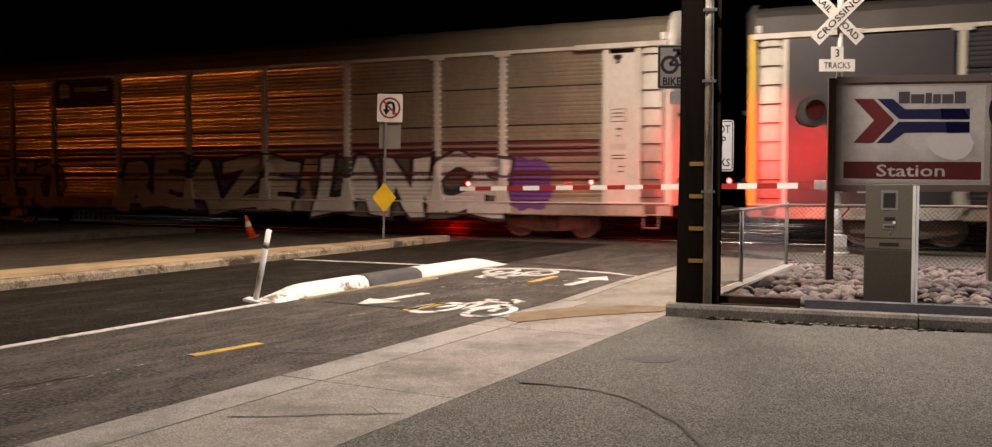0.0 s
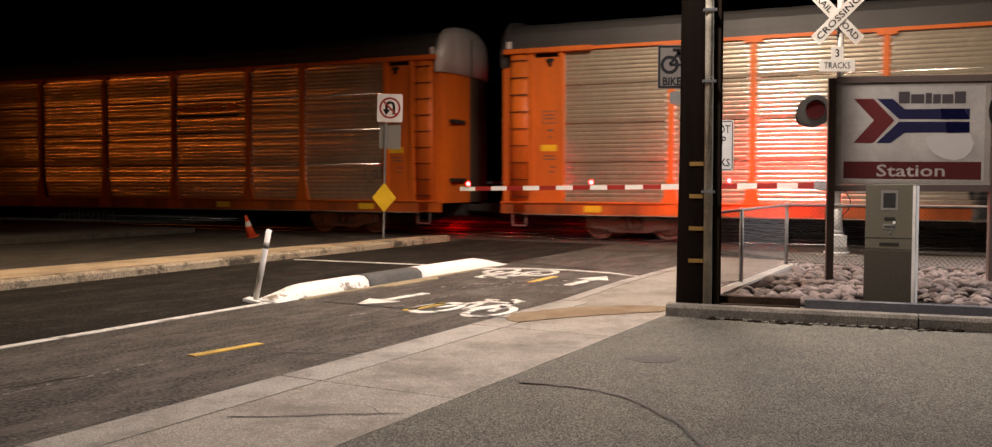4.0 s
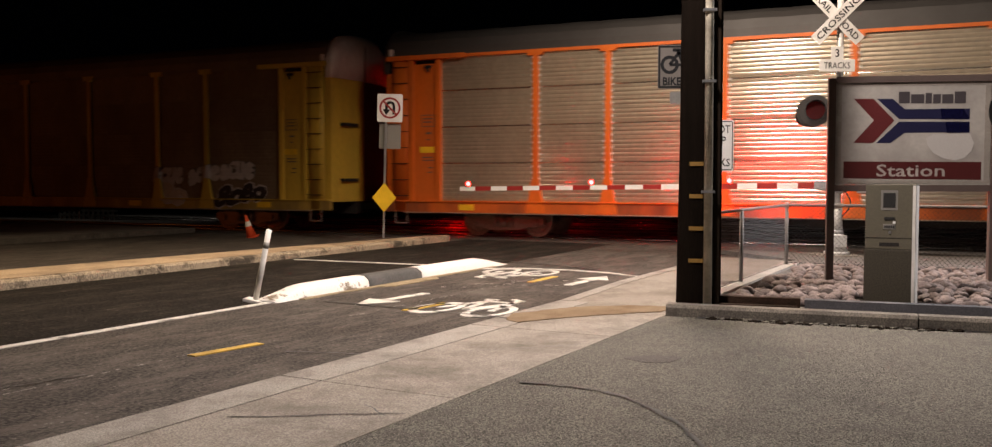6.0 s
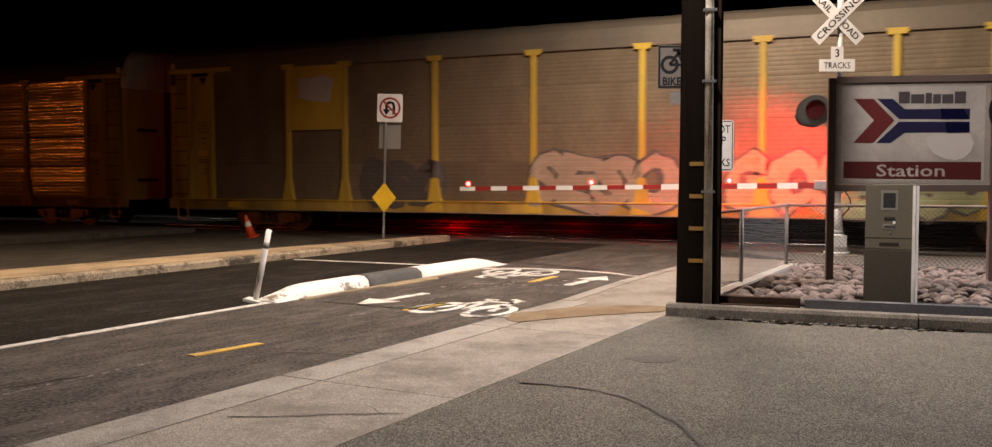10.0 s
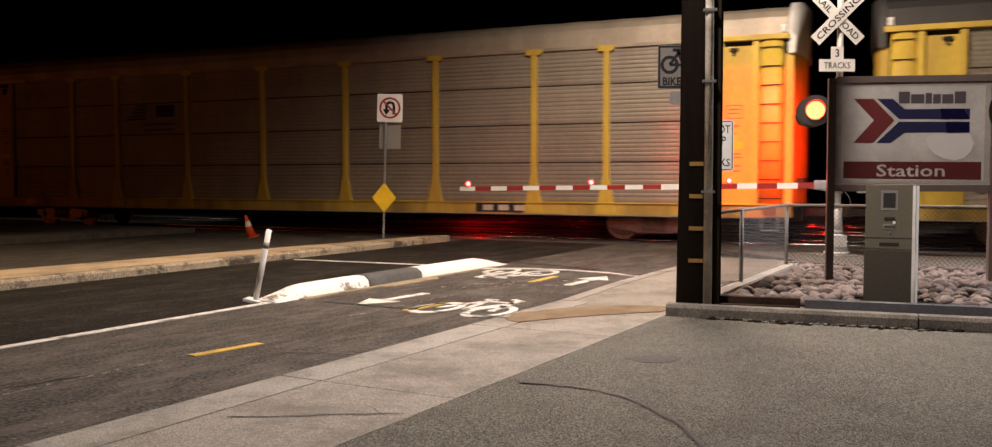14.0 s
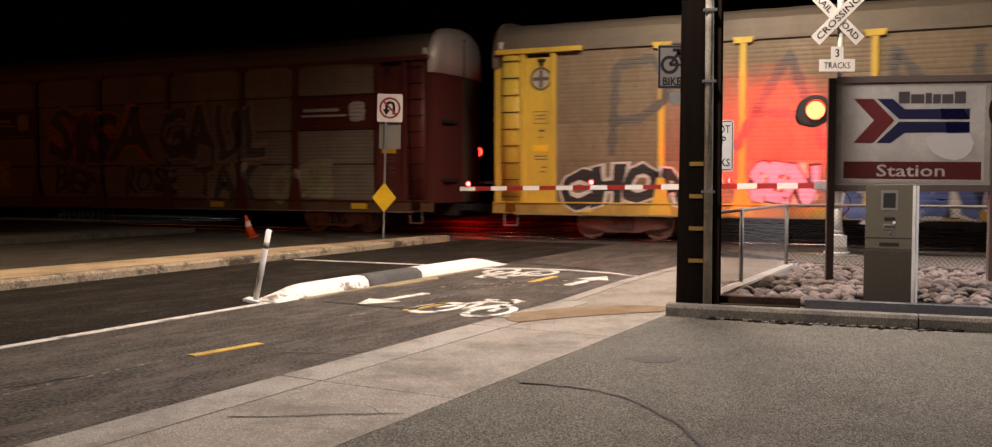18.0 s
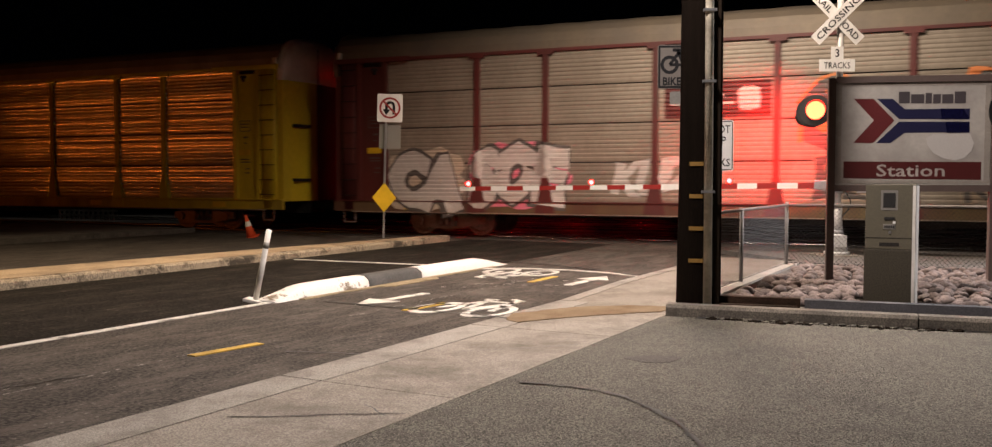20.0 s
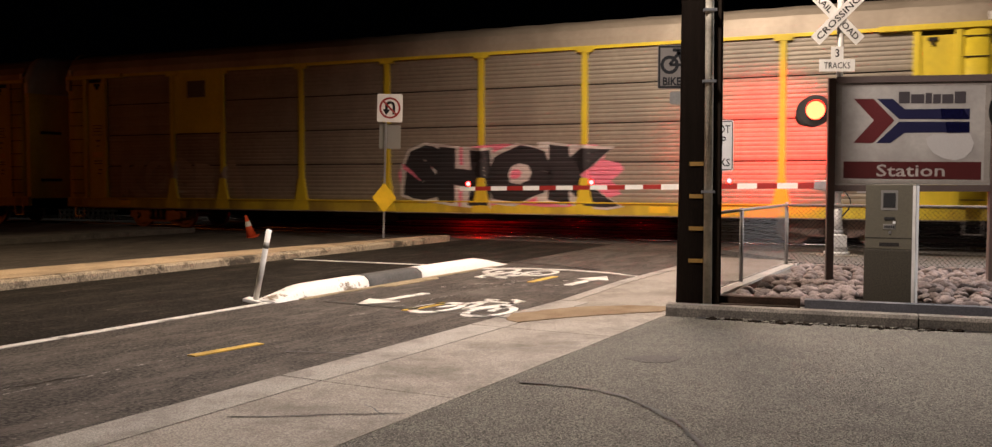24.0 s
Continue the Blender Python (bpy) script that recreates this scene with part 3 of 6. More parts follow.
post = thing("delineator_post", pose(-3.06, 11.85, 0, 0, 12, -8), "leaning white plastic lane delineator post with a dark base", "delineator")
part("tube", cyl(bmesh.new(), (0, 0, 0.03), (0, 0, 0.94), 0.036), WHITEPAINT, post)
part("base", box(bmesh.new(), -0.13, 0.13, -0.1, 0.1, -0.01, 0.03, 0.01), WHITEPAINT, post, "flattened pale base plate")
part("band", cyl(bmesh.new(), (0, 0, 0.70), (0, 0, 0.78), 0.0375), SIGNBACK, post, "grey reflective band")

cone = thing("traffic_cone", pose(-6.55, 25.1, 0.0, 6, -14, 0), "faded orange traffic cone with a white collar, leaning", "traffic cone")
part("body", cyl(bmesh.new(), (0, 0, 0.03), (0, 0, 0.62), 0.14, 0.03, 18), ORANGE, cone)
part("collar", cyl(bmesh.new(), (0, 0, 0.32), (0, 0, 0.46), 0.088, 0.061, 18, False), WHITEPAINT, cone, "white reflective collar")
part("foot", box(bmesh.new(), -0.18, 0.18, -0.18, 0.18, 0, 0.035, 0.01), ORANGE, cone)


def flat_sign(parent, name, outline, y, material, thick=0.004, label=""):
    return part(name, plate(bmesh.new(), outline, y - thick, y), material, parent, label)


def rect(x0, x1, z0, z1, r=0.0):
    if not r:
        return [(x0, z0), (x1, z0), (x1, z1), (x0, z1)]
    pts = []
    for cx, cz, a in ((x1 - r, z0 + r, -90), (x1 - r, z1 - r, 0), (x0 + r, z1 - r, 90), (x0 + r, z0 + r, 180)):
        for i in range(5):
            t = radians(a + i * 22.5)
            pts.append((cx + r * math.cos(t), cz + r * math.sin(t)))
    return pts


def ring_sign(parent, name, cx, cz, r, wall, y, material, seg=28, a0=0, a1=360):
    bm = bmesh.new()
    vs = []
    for i in range(seg + 1):
        t = radians(a0 + (a1 - a0) * i / seg)
        vs.append((bm.verts.new((cx + r * math.cos(t), y, cz + r * math.sin(t))),
                   bm.verts.new((cx + (r - wall) * math.cos(t), y, cz + (r - wall) * math.sin(t)))))
    for p, q in zip(vs, vs[1:]):
        bm.faces.new((p[0], q[0], q[1], p[1]))
    return part(name, bm, material, parent)


def bar(parent, name, a, b, width, y, material):
    a, b = Vector(a), Vector(b)
    n = (b - a).normalized().orthogonal() * width / 2
    bm = bmesh.new()
    bm.faces.new([bm.verts.new((p.x, y, p.y)) for p in (a + n, b + n, b - n, a - n)])
    return part(name, bm, material, parent)


# no-U-turn sign with a sign back and a yellow diamond, on the nose of the median
sx, sy = -2.72, 22.6
turn = thing("no_u_turn_sign", pose(sx, sy, 0.15, 0, 1.5, 0), "white no-U-turn sign and yellow diamond on a leaning steel post", "road sign")
part("post", box(bmesh.new(), -0.025, 0.025, -0.02, 0.02, 0, 3.45), STEEL, turn)
flat_sign(turn, "panel", rect(-0.21, 0.40, 2.79, 3.46, 0.04), -0.03, SIGNWHITE)
ring_sign(turn, "red_ring", 0.095, 3.125, 0.255, 0.045, -0.0375, SIGNRED)
bar(turn, "arrow_stem", (0.19, 2.97), (0.19, 3.17), 0.065, -0.036, SIGNBLACK)
ring_sign(turn, "arrow_bend", 0.10, 3.17, 0.12, 0.065, -0.036, SIGNBLACK, 12, 0, 180)
bar(turn, "arrow_stem", (0.012, 3.17), (0.012, 3.06), 0.065, -0.036, SIGNBLACK)
flat_sign(turn, "arrow_head", [(-0.08, 3.09), (0.105, 3.09), (0.012, 2.95)], -0.0355, SIGNBLACK, 0.001)
bar(turn, "red_slash", (-0.07, 3.29), (0.26, 2.96), 0.045, -0.039, SIGNRED)
part("sign_back", box(bmesh.new(), -0.16, 0.36, 0.05, 0.056, 2.15, 2.75), SIGNBACK, turn, "bare metal back of another sign")
flat_sign(turn, "diamond", [(0, 0.62), (0.29, 0.97), (0, 1.33), (-0.29, 0.97)], -0.03, SIGNYELLOW, 0.004, "plain yellow diamond marker")

# ---- crossing signal and gate ----
MX, MY = 6.58, 18.05
mast = thing("crossing_signal", pose(MX, MY, 0.09), "silver railway crossing signal mast with crossbuck and red flashing lights", "crossing signal")
part("pole", cyl(bmesh.new(), (0, 0, 0.3), (0, 0, 5.3), 0.062), SILVER, mast)
part("foot", cyl(bmesh.new(), (0, 0, 0.02), (0, 0, 0.08), 0.24, seg=20), SILVER, mast, "silver base flange")
part("junction_base", box(cyl(bmesh.new(), (0, 0, 0.08), (0, 0, 0.42), 0.19, 0.13, 18), -0.13, 0.13, -0.19, -0.05, 0.16, 0.40, 0.02), SILVER, mast, "silver cast junction base")
part("sleeve", cyl(bmesh.new(), (0, 0, 0.42), (0, 0, 0.98), 0.105, 0.085, 16), SILVER, mast)
for z in (0.44, 0.95, 1.30):
    part("clamp", cyl(bmesh.new(), (0, 0, z), (0, 0, z + 0.05), 0.118, seg=16), STEEL, mast)
bm = bmesh.new()
loop = [Vector((0.07 + 0.16 * math.sin(math.pi * k / 8), -0.06, 1.28 - 0.52 * k / 8)) for k in range(9)]
for p0, p1 in zip(loop, loop[1:]):
    cyl(bm, p0, p1, 0.014, seg=8)
part("cable", bm, BLACKPAINT, mast, "black cable looping down the mast")
for bx in (-0.15, 0.15):
    part("anchor_bolt", cyl(bmesh.new(), (bx, -0.12, 0.05), (bx, -0.12, 0.16), 0.02), STEEL, mast)
part("foundation", box(bmesh.new(), -0.4, 0.4, -0.4, 0.4, -0.09, 0.02, 0.02), CONCRETE, mast)
for k, (angle, text) in enumerate(((-45, "RAIL    ROAD"), (45, "CROSSING"))):
    bm = plate(bmesh.new(), rect(-0.61, 0.61, -0.115, 0.115), -0.105 - 0.012 * k, -0.1 - 0.012 * k)
    t = letters(text, 0.125, 0.012, width=1.08)
    t = upright(t, 0, -0.1075 - 0.012 * k, 0)
    blade = part("blade", bm, SIGNWHITE, mast)
    blade.matrix_basis = pose(-0.09, 0, 4.53) @ pose(0, 0, 0, 0, -angle, 0)
    part("lettering", t, SIGNBLACK, blade)
flat_sign(mast, "number_plate", rect(-0.21, 0.03, 3.75, 3.99), -0.1, SIGNWHITE)
part("lettering", upright(letters("3", 0.15, 0.012), -0.09, -0.1055, 3.87), SIGNBLACK, mast)
flat_sign(mast, "tracks_plate", rect(-0.43, 0.25, 3.52, 3.752), -0.1, SIGNWHITE)
part("lettering", upright(letters("TRACKS", 0.12, 0.008, width=0.5), -0.09, -0.1055, 3.635), SIGNBLACK, mast)
part("crossarm", cyl(bmesh.new(), (-0.45, 0, 2.85), (0.55, 0, 2.85), 0.035), STEEL, mast)

FLASHERS = []


def signal_head(parent, x, y, z, facing, phase, lit, dip=0, hood=0.17):
    """A hooded lamp whose lit board turns its dark back between flashes. facing: degrees, 0 looks to the camera."""
    head = part("signal_head", tube(bmesh.new(), (0, 0.13, 0), (0, -hood, 0), 0.187, 0.012, 24), BLACKPAINT, parent, "black hooded red lamp")
    head.matrix_basis = pose(x, y, z, dip, 0, facing)
    bm = tube(bmesh.new(), (0, 0.0, 0), (0, 0.012, 0), 0.295, 0.105, 28)
    part("background_disc", bm, DISCBLACK, head)
    part("housing", cyl(bmesh.new(), (0, 0.14, 0), (0, 0.24, 0), 0.19, 0.10, 20), BLACKPAINT, head)
    bm = bmesh.new()
    for k in range(11):
        a0, a1 = radians(10 + 160 * k / 11), radians(10 + 160 * (k + 1) / 11)
        deep = max(hood, 0.17)
        front0, front1 = -deep - 0.09 * math.sin(a0) ** 2, -deep - 0.09 * math.sin(a1) ** 2
        bm.faces.new([bm.verts.new((0.187 * math.cos(a), yy, 0.187 * math.sin(a))) for a, yy in ((a0, -hood + 0.02), (a1, -hood + 0.02), (a1, front1), (a0, front0))])
    part("visor", bm, BLACKPAINT, head)
    bm = cyl(bmesh.new(), (0, -0.010 if hood > 0.1 else -0.045, 0), (0, 0.006, 0), 0.172, seg=24)
    board = part("light_board", bm, LEDOFF, head, "round red light board")
    board.data.materials.append(lit)
    for f in board.data.polygons:
        f.material_index = 1 if f.normal.y < -0.9 else 0
    FLASHERS.append((board, phase))


signal_head(mast, -0.50, -0.14, 2.78, -17, 0.0, REDGLOW, 0, 0.02)
signal_head(mast, 0.50, -0.14, 2.76, -6, 0.5, REDGLOW, 0, 0.02)
signal_head(mast, -0.48, 0.14, 2.76, 176, 0.0, REARGLOW, 6, 0.50)
signal_head(mast, 0.50, 0.14, 2.70, 192, 0.5, REARDIM, 14, 0.46)



def crossing_gate(m, tip, tilt, label, lights, facing):
    """A lowered gate arm with its mechanism; the arm runs along +x of m. lights: (place on the arm, phase)."""
    gate = thing("crossing_gate", m, label, "crossing gate")
    part("mechanism", box(bmesh.new(), 0.10, 0.42, 0.04, 0.2, 1.36, 1.54, 0.02), STEEL, gate, "grey gate mechanism housing")
    part("counterweight", box(bmesh.new(), -0.75, -0.35, 0.1, 0.16, 1.3, 1.55, 0.01), STEEL, gate)
    part("brace", cyl(bmesh.new(), (-0.1, 0.05, 1.3), (0.7, 0.1, 1.44), 0.025), STEEL, gate)
    # arm pieces, alternately white and red, from the tip to the mast
    for k in range(20):
        a, b = tip - (k + 1) * 0.3845, tip - k * 0.3845
        z0, z1 = 1.445 - tilt * a, 1.445 - tilt * b
        half = 0.056 if k > 11 else 0.047
        bm = bmesh.new()
        vs = [bm.verts.new(p) for p in ((a, 0.1, z0 - half), (b, 0.1, z1 - half), (b, 0.1, z1 + half), (a, 0.1, z0 + half),
                                        (a, 0.14, z0 - half), (b, 0.14, z1 - half), (b, 0.14, z1 + half), (a, 0.14, z0 + half))]
        for q in ((0, 1, 2, 3), (7, 6, 5, 4), (0, 4, 5, 1), (3, 2, 6, 7), (0, 3, 7, 4), (1, 5, 6, 2)):
            bm.faces.new([vs[i] for i in q])
        part("arm_section", bm, SIGNRED if k % 2 else SIGNWHITE, gate, "red reflective section" if k % 2 else "white reflective section")
    for s, phase in lights:
        head = part("arm_light", tube(bmesh.new(), (0, -0.03, 0), (0, 0.03, 0), 0.058, 0.006, 16), BLACKPAINT, gate, "small red arm light")
        head.matrix_basis = pose(s, 0.12, 1.445 - tilt * s + 0.11, 0, 0, facing)
        part("bracket", box(bmesh.new(), -0.012, 0.012, -0.012, 0.012, -0.09, -0.05), STEEL, head)
        board = part("light_board", cyl(bmesh.new(), (0, -0.004, 0), (0, 0.004, 0), 0.048, seg=16), ARMGLOW, head, "small glowing red lens")
        if phase is not None:
            FLASHERS.append((board, phase))


crossing_gate(pose(MX, MY, 0, 0, 0, TRAIN + 180), 8.03, 0.012, "lowered red and white crossing gate arm with small red lights",
              ((7.83, None), (4.93, 0.0), (2.04, 0.5)), 180 - TRAIN * 0.9)
# the gate for the other direction, beyond the three tracks
far = rw(5.55, 14.5)
crossing_gate(pose(*far, 0, 0, 0, TRAIN), 8.03, 0.012, "lowered red and white crossing gate arm beyond the tracks", ((7.83, None), (4.93, 0.5), (2.04, 0.0)), 0)
farmast = thing("far_signal_mast", pose(*far, 0), "silver signal mast of the gate beyond the tracks", "crossing signal")
part("pole", cyl(bmesh.new(), (0, 0, 0.05), (0, 0, 4.6), 0.062), STEEL, farmast)
part("foot", cyl(bmesh.new(), (0, 0, -0.02), (0, 0, 0.08), 0.2), CONCRETE, farmast)
part("crossarm", cyl(bmesh.new(), (-0.5, 0, 2.85), (0.5, 0, 2.85), 0.035), STEEL, farmast)
signal_head(farmast, -0.46, -0.14, 2.76, -4, 0.5, FARGLOW)
signal_head(farmast, 0.46, -0.14, 2.76, -4, 0.0, FARGLOW)

# ---- utility pole with conduit and marker bands ----
PX, PY = 2.365, 10.95
pole = thing("utility_pole", pose(PX, PY, 0.05), "dark weathered wooden utility pole with conduit and yellow bands", "utility pole")
bm = bmesh.new()
prev = None
for k in range(13):
    z = k * 0.8
    r = 0.242 - 0.0085 * z
    ring = [bm.verts.new((r * (1 + 0.03 * math.sin(5 * a + k)) * math.cos(a), r * (1 + 0.03 * math.sin(5 * a + k)) * math.sin(a), z))
            for a in [i * math.tau / 22 for i in range(22)]]
    if prev:
        for i in range(22):
            bm.faces.new((prev[i], prev[(i + 1) % 22], ring[(i + 1) % 22], ring[i])).smooth = True
    prev = ring
bm.faces.new(prev)
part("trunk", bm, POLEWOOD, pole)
part("conduit", cyl(bmesh.new(), (0.055, -0.275, 0), (0.045, -0.235, 9.6), 0.048), CONDUIT, pole, "pale cream conduit")
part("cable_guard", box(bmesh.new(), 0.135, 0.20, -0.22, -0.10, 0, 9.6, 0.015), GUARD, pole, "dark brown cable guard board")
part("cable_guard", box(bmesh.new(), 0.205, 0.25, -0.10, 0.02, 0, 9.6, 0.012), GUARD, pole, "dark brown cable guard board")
for z in (1.35, 2.6, 3.4):
    part("strap", box(bmesh.new(), -0.02, 0.12, -0.325, -0.24, z, z + 0.03), STEEL, pole)
for z in (0.55, 0.92, 1.29, 1.66):
    bm = bmesh.new()
    r = 0.248 - 0.0085 * z
    for k in range(5):
        a0, a1 = radians(-128 + k * 8), radians(-128 + (k + 1) * 8)
        bm.faces.new([bm.verts.new((r * math.cos(a), r * math.sin(a), zz)) for a, zz in ((a0, z), (a1, z), (a1, z + 0.045), (a0, z + 0.045))])
    part("marker_band", bm, BANDYELLOW, pole, "small yellow reflective band")

# signs on their own posts behind the pole
bike = thing("bike_sign", pose(2.60, 11.5, 0.07), "white bike sign with black bicycle, partly behind the pole", "road sign")
part("post", box(bmesh.new(), -0.02, 0.02, 0.0, 0.03, 0, 3.2), STEEL, bike)
flat_sign(bike, "panel", rect(-0.63, 0.05, 2.59, 3.12, 0.03), -0.005, SIGNDULL)
for a, b in (((-0.61, 3.10), (0.03, 3.10)), ((-0.61, 2.61), (0.03, 2.61)), ((-0.61, 2.60), (-0.61, 3.11))):
    bar(bike, "border", a, b, 0.024, -0.011, SIGNBLACK)
for wx in (-0.485, -0.16):
    ring_sign(bike, "wheel", wx, 2.88, 0.112, 0.04, -0.011, SIGNBLACK, 20)
for a, b in (((-0.485, 2.88), (-0.38, 3.02)), ((-0.38, 3.02), (-0.18, 3.02)), ((-0.32, 2.88), (-0.18, 3.02)), ((-0.32, 2.88), (-0.485, 2.88)), ((-0.32, 2.88), (-0.39, 3.06)),
             ((-0.16, 2.88), (-0.20, 3.07)), ((-0.45, 3.06), (-0.34, 3.06))):
    bar(bike, "frame_bar", a, b, 0.036, -0.0115, SIGNBLACK)
part("lettering", upright(letters("BIKE", 0.10, 0.03, width=0.225), -0.455, -0.0115, 2.68), SIGNBLACK, bike)
flat_sign(bike, "small_plate", rect(-0.48, 0.0, 2.40, 2.555, 0.03), -0.005, SIGNBACK, 0.004, "small grey plate below")
stopsign = thing("crossing_warning_sign", pose(3.26, 14.1, 0.07), "white DO NOT STOP ON TRACKS sign partly behind the pole", "road sign")
part("post", box(bmesh.new(), -0.02, 0.02, 0.0, 0.03, 0, 2.4), STEEL, stopsign)
flat_sign(stopsign, "panel", rect(-0.305, 0.305, 1.61, 2.375, 0.035), -0.005, SIGNWHITE)
for a, b in (((-0.28, 2.355), (0.28, 2.355)), ((-0.28, 1.63), (0.28, 1.63)), ((0.285, 1.64), (0.285, 2.345)), ((-0.285, 1.64), (-0.285, 2.345))):
    bar(stopsign, "border", a, b, 0.014, -0.011, SIGNBLACK)
for text, z, w in (("DO NOT", 2.24, 0.50), ("STOP", 2.07, 0.38), ("ON", 1.90, 0.2), ("TRACKS", 1.74, 0.5)):
    part("lettering", upright(letters(text, 0.12, 0.01, width=w), 0.0, -0.0115, z), SIGNBLACK, stopsign)

# ---- kerb, timber and strip behind it ----
KD = Vector((0.936, -0.351)).normalized()
KN = Vector((-KD.y, KD.x))


def kd(s, n):
    p = Vector((1.93, 10.60)) + KD * s + KN * n
    return (p.x, p.y)


for a, b in ((0.0, 2.62), (2.635, 5.6), (5.615, 9.0), (9.015, 14.0), (14.015, 23.0)):
    bm = bmesh.new()
    prof = ((0.0, -0.2), (0.0, 0.10), (0.03, 0.135), (0.17, 0.14), (0.17, -0.2))
    ends = []
    for s in (a, b):
        ends.append([bm.verts.new((*kd(s, n), z)) for n, z in prof])
    for i in range(5):
        bm.faces.new((ends[0][i], ends[1][i], ends[1][(i + 1) % 5], ends[0][(i + 1) % 5]))
    bm.faces.new(ends[0])
    bm.faces.new(ends[1][::-1])
    setting("kerb", bm, KERB, "weathered concrete kerb at the edge of the lot", "kerb")
strip = tagged(new("edging_strip", meshed("edging_strip", slab(bmesh.new(), [kd(1.48, 0.52), kd(22, 0.52), kd(22, 0.68), kd(1.48, 0.68)], 0.0, 0.19), EDGING)),
               "grey concrete edging strip before the stones", "edging", "", "structure")
for k, (s0, s1, n0, n1, z) in enumerate(((0.55, 1.40, 0.36, 0.44, 0.125), (0.50, 1.43, 0.52, 0.64, 0.195))):
    tagged(new("timber", meshed("timber", slab(bmesh.new(), [kd(s0, n0), kd(s1, n0 + 0.03), kd(s1, n1 + 0.03), kd(s0, n1)], 0.05, z), TIMBER)),
           "old reddish timber beam lying behind the kerb", "timber beam")
tagged(new("mow_strip", meshed("mow_strip", slab(bmesh.new(), [wu(-3.33, 11.2), wu(-3.10, 11.2), wu(-3.10, 16.6), wu(-3.33, 16.6)], 0.0, 0.13), STRIP)),
       "pale concrete strip under the fence", "edging", "", "structure")

# ---- chain-link fence ----
fence = thing("chain_link_fence", pose(0, 0, 0.1), "low galvanised chain-link fence beside the tracks", "fence")
corner = Vector(wu(-3.23, 16.15))
first = Vector(wu(-3.23, 10.95))
runs = [(first, corner), (corner, corner + RUN * 16.0)]
FH = 1.03
for (a, b) in runs:
    n = max(1, round((b - a).length / 3.0))
    for i in range(n + 1):
        if i == 0:
            continue
        q = a.lerp(b, i / n) if a is corner or i == n else Vector(wu(-3.23, 13.09))
        top = 1.06 if q != corner else 1.08
        part("post", cyl(bmesh.new(), (q.x, q.y, 0), (q.x, q.y, top), 0.03), FENCESTEEL, fence)
    part("top_rail", cyl(bmesh.new(), (a.x, a.y, FH), (b.x, b.y, FH), 0.022), FENCESTEEL, fence)
    # woven wires as thin strips
    bm = bmesh.new()
    d, length, pitch = (b - a).normalized(), (b - a).length, 0.075
    k = -FH
    while k < length:
        for up in (1, -1):
            s0, s1 = max(k, 0), min(k + FH, length)
            if s1 > s0:
                z0, z1 = (s0 - k, s1 - k) if up > 0 else (FH - (s0 - k), FH - (s1 - k))
                p, q = a + d * s0, a + d * s1
                # side run wires are thicker and paler, painting the bright haze on them
                w = 0.0062 if a is first else 0.0032
                bm.faces.new([bm.verts.new(c) for c in ((p.x, p.y, z0 - w), (q.x, q.y, z1 - w), (q.x, q.y, z1 + w), (p.x, p.y, z0 + w))])
        k += pitch
    tagged(part("wire_mesh", bm, WIRELIT if a is first else WIRE, fence, "woven diamond wire mesh"), kind="stuff")
    part("tension_wire", cyl(bmesh.new(), (a.x, a.y, 0.06), (b.x, b.y, 0.06), 0.006, seg=8), WIRE, fence)

# ---- station sign ----
sign = thing("station_sign", pose(4.66, 13.05, 0.05, 0, 0, -9), "white station sign with arrow emblem in a brown metal frame", "sign")
W, B0, T0 = 2.12, 1.40, 2.92
part("post", box(bmesh.new(), -0.055, 0.045, -0.05, 0.05, 0, T0 - 0.02, 0.006), FRAMEBROWN, sign)
part("post", box(bmesh.new(), W - 0.06, W + 0.05, -0.05, 0.05, 0, T0 + 0.02, 0.006), FRAMEBROWN, sign)
part("top_rail", box(bmesh.new(), 0.045, W - 0.06, -0.06, 0.06, T0 - 0.09, T0, 0.006), FRAMEBROWN, sign)
part("bottom_rail", box(bmesh.new(), 0.045, W - 0.06, -0.06, 0.06, B0 - 0.06, B0 + 0.03, 0.006), FRAMEBROWN, sign)
SIGNFACE = surface("sign_face", (0.47, 0.445, 0.41), 0.16, vary=0.06, large=1.5, fine=20, bump=0, tone=(0.27, 0.25, 0.23), wear=0.8)
part("face", box(bmesh.new(), 0.047, W - 0.062, -0.02, 0.02, B0 + 0.032, T0 - 0.092), SIGNFACE, sign, "aged white glossy face")
SIGNEDGE = surface("sign_edge", (0.33, 0.30, 0.265), 0.3, vary=0.1, large=3, bump=0)
EMRED = surface("emblem_red", (0.13, 0.028, 0.03), 0.3, vary=0.1, bump=0)
EMBLUE = surface("emblem_blue", (0.022, 0.022, 0.062), 0.3, vary=0.1, bump=0)
WORDGREY = surface("wordmark_grey", (0.075, 0.065, 0.07), 0.3, vary=0.1, bump=0)
BAND = surface("band_maroon", (0.09, 0.02, 0.02), 0.3, vary=0.1, bump=0)


def on_face(x, y):
    return (W * (x - 1313) / 239.0, T0 - (y - 129) / 112.5 - (x - 1313) * 0.0001)


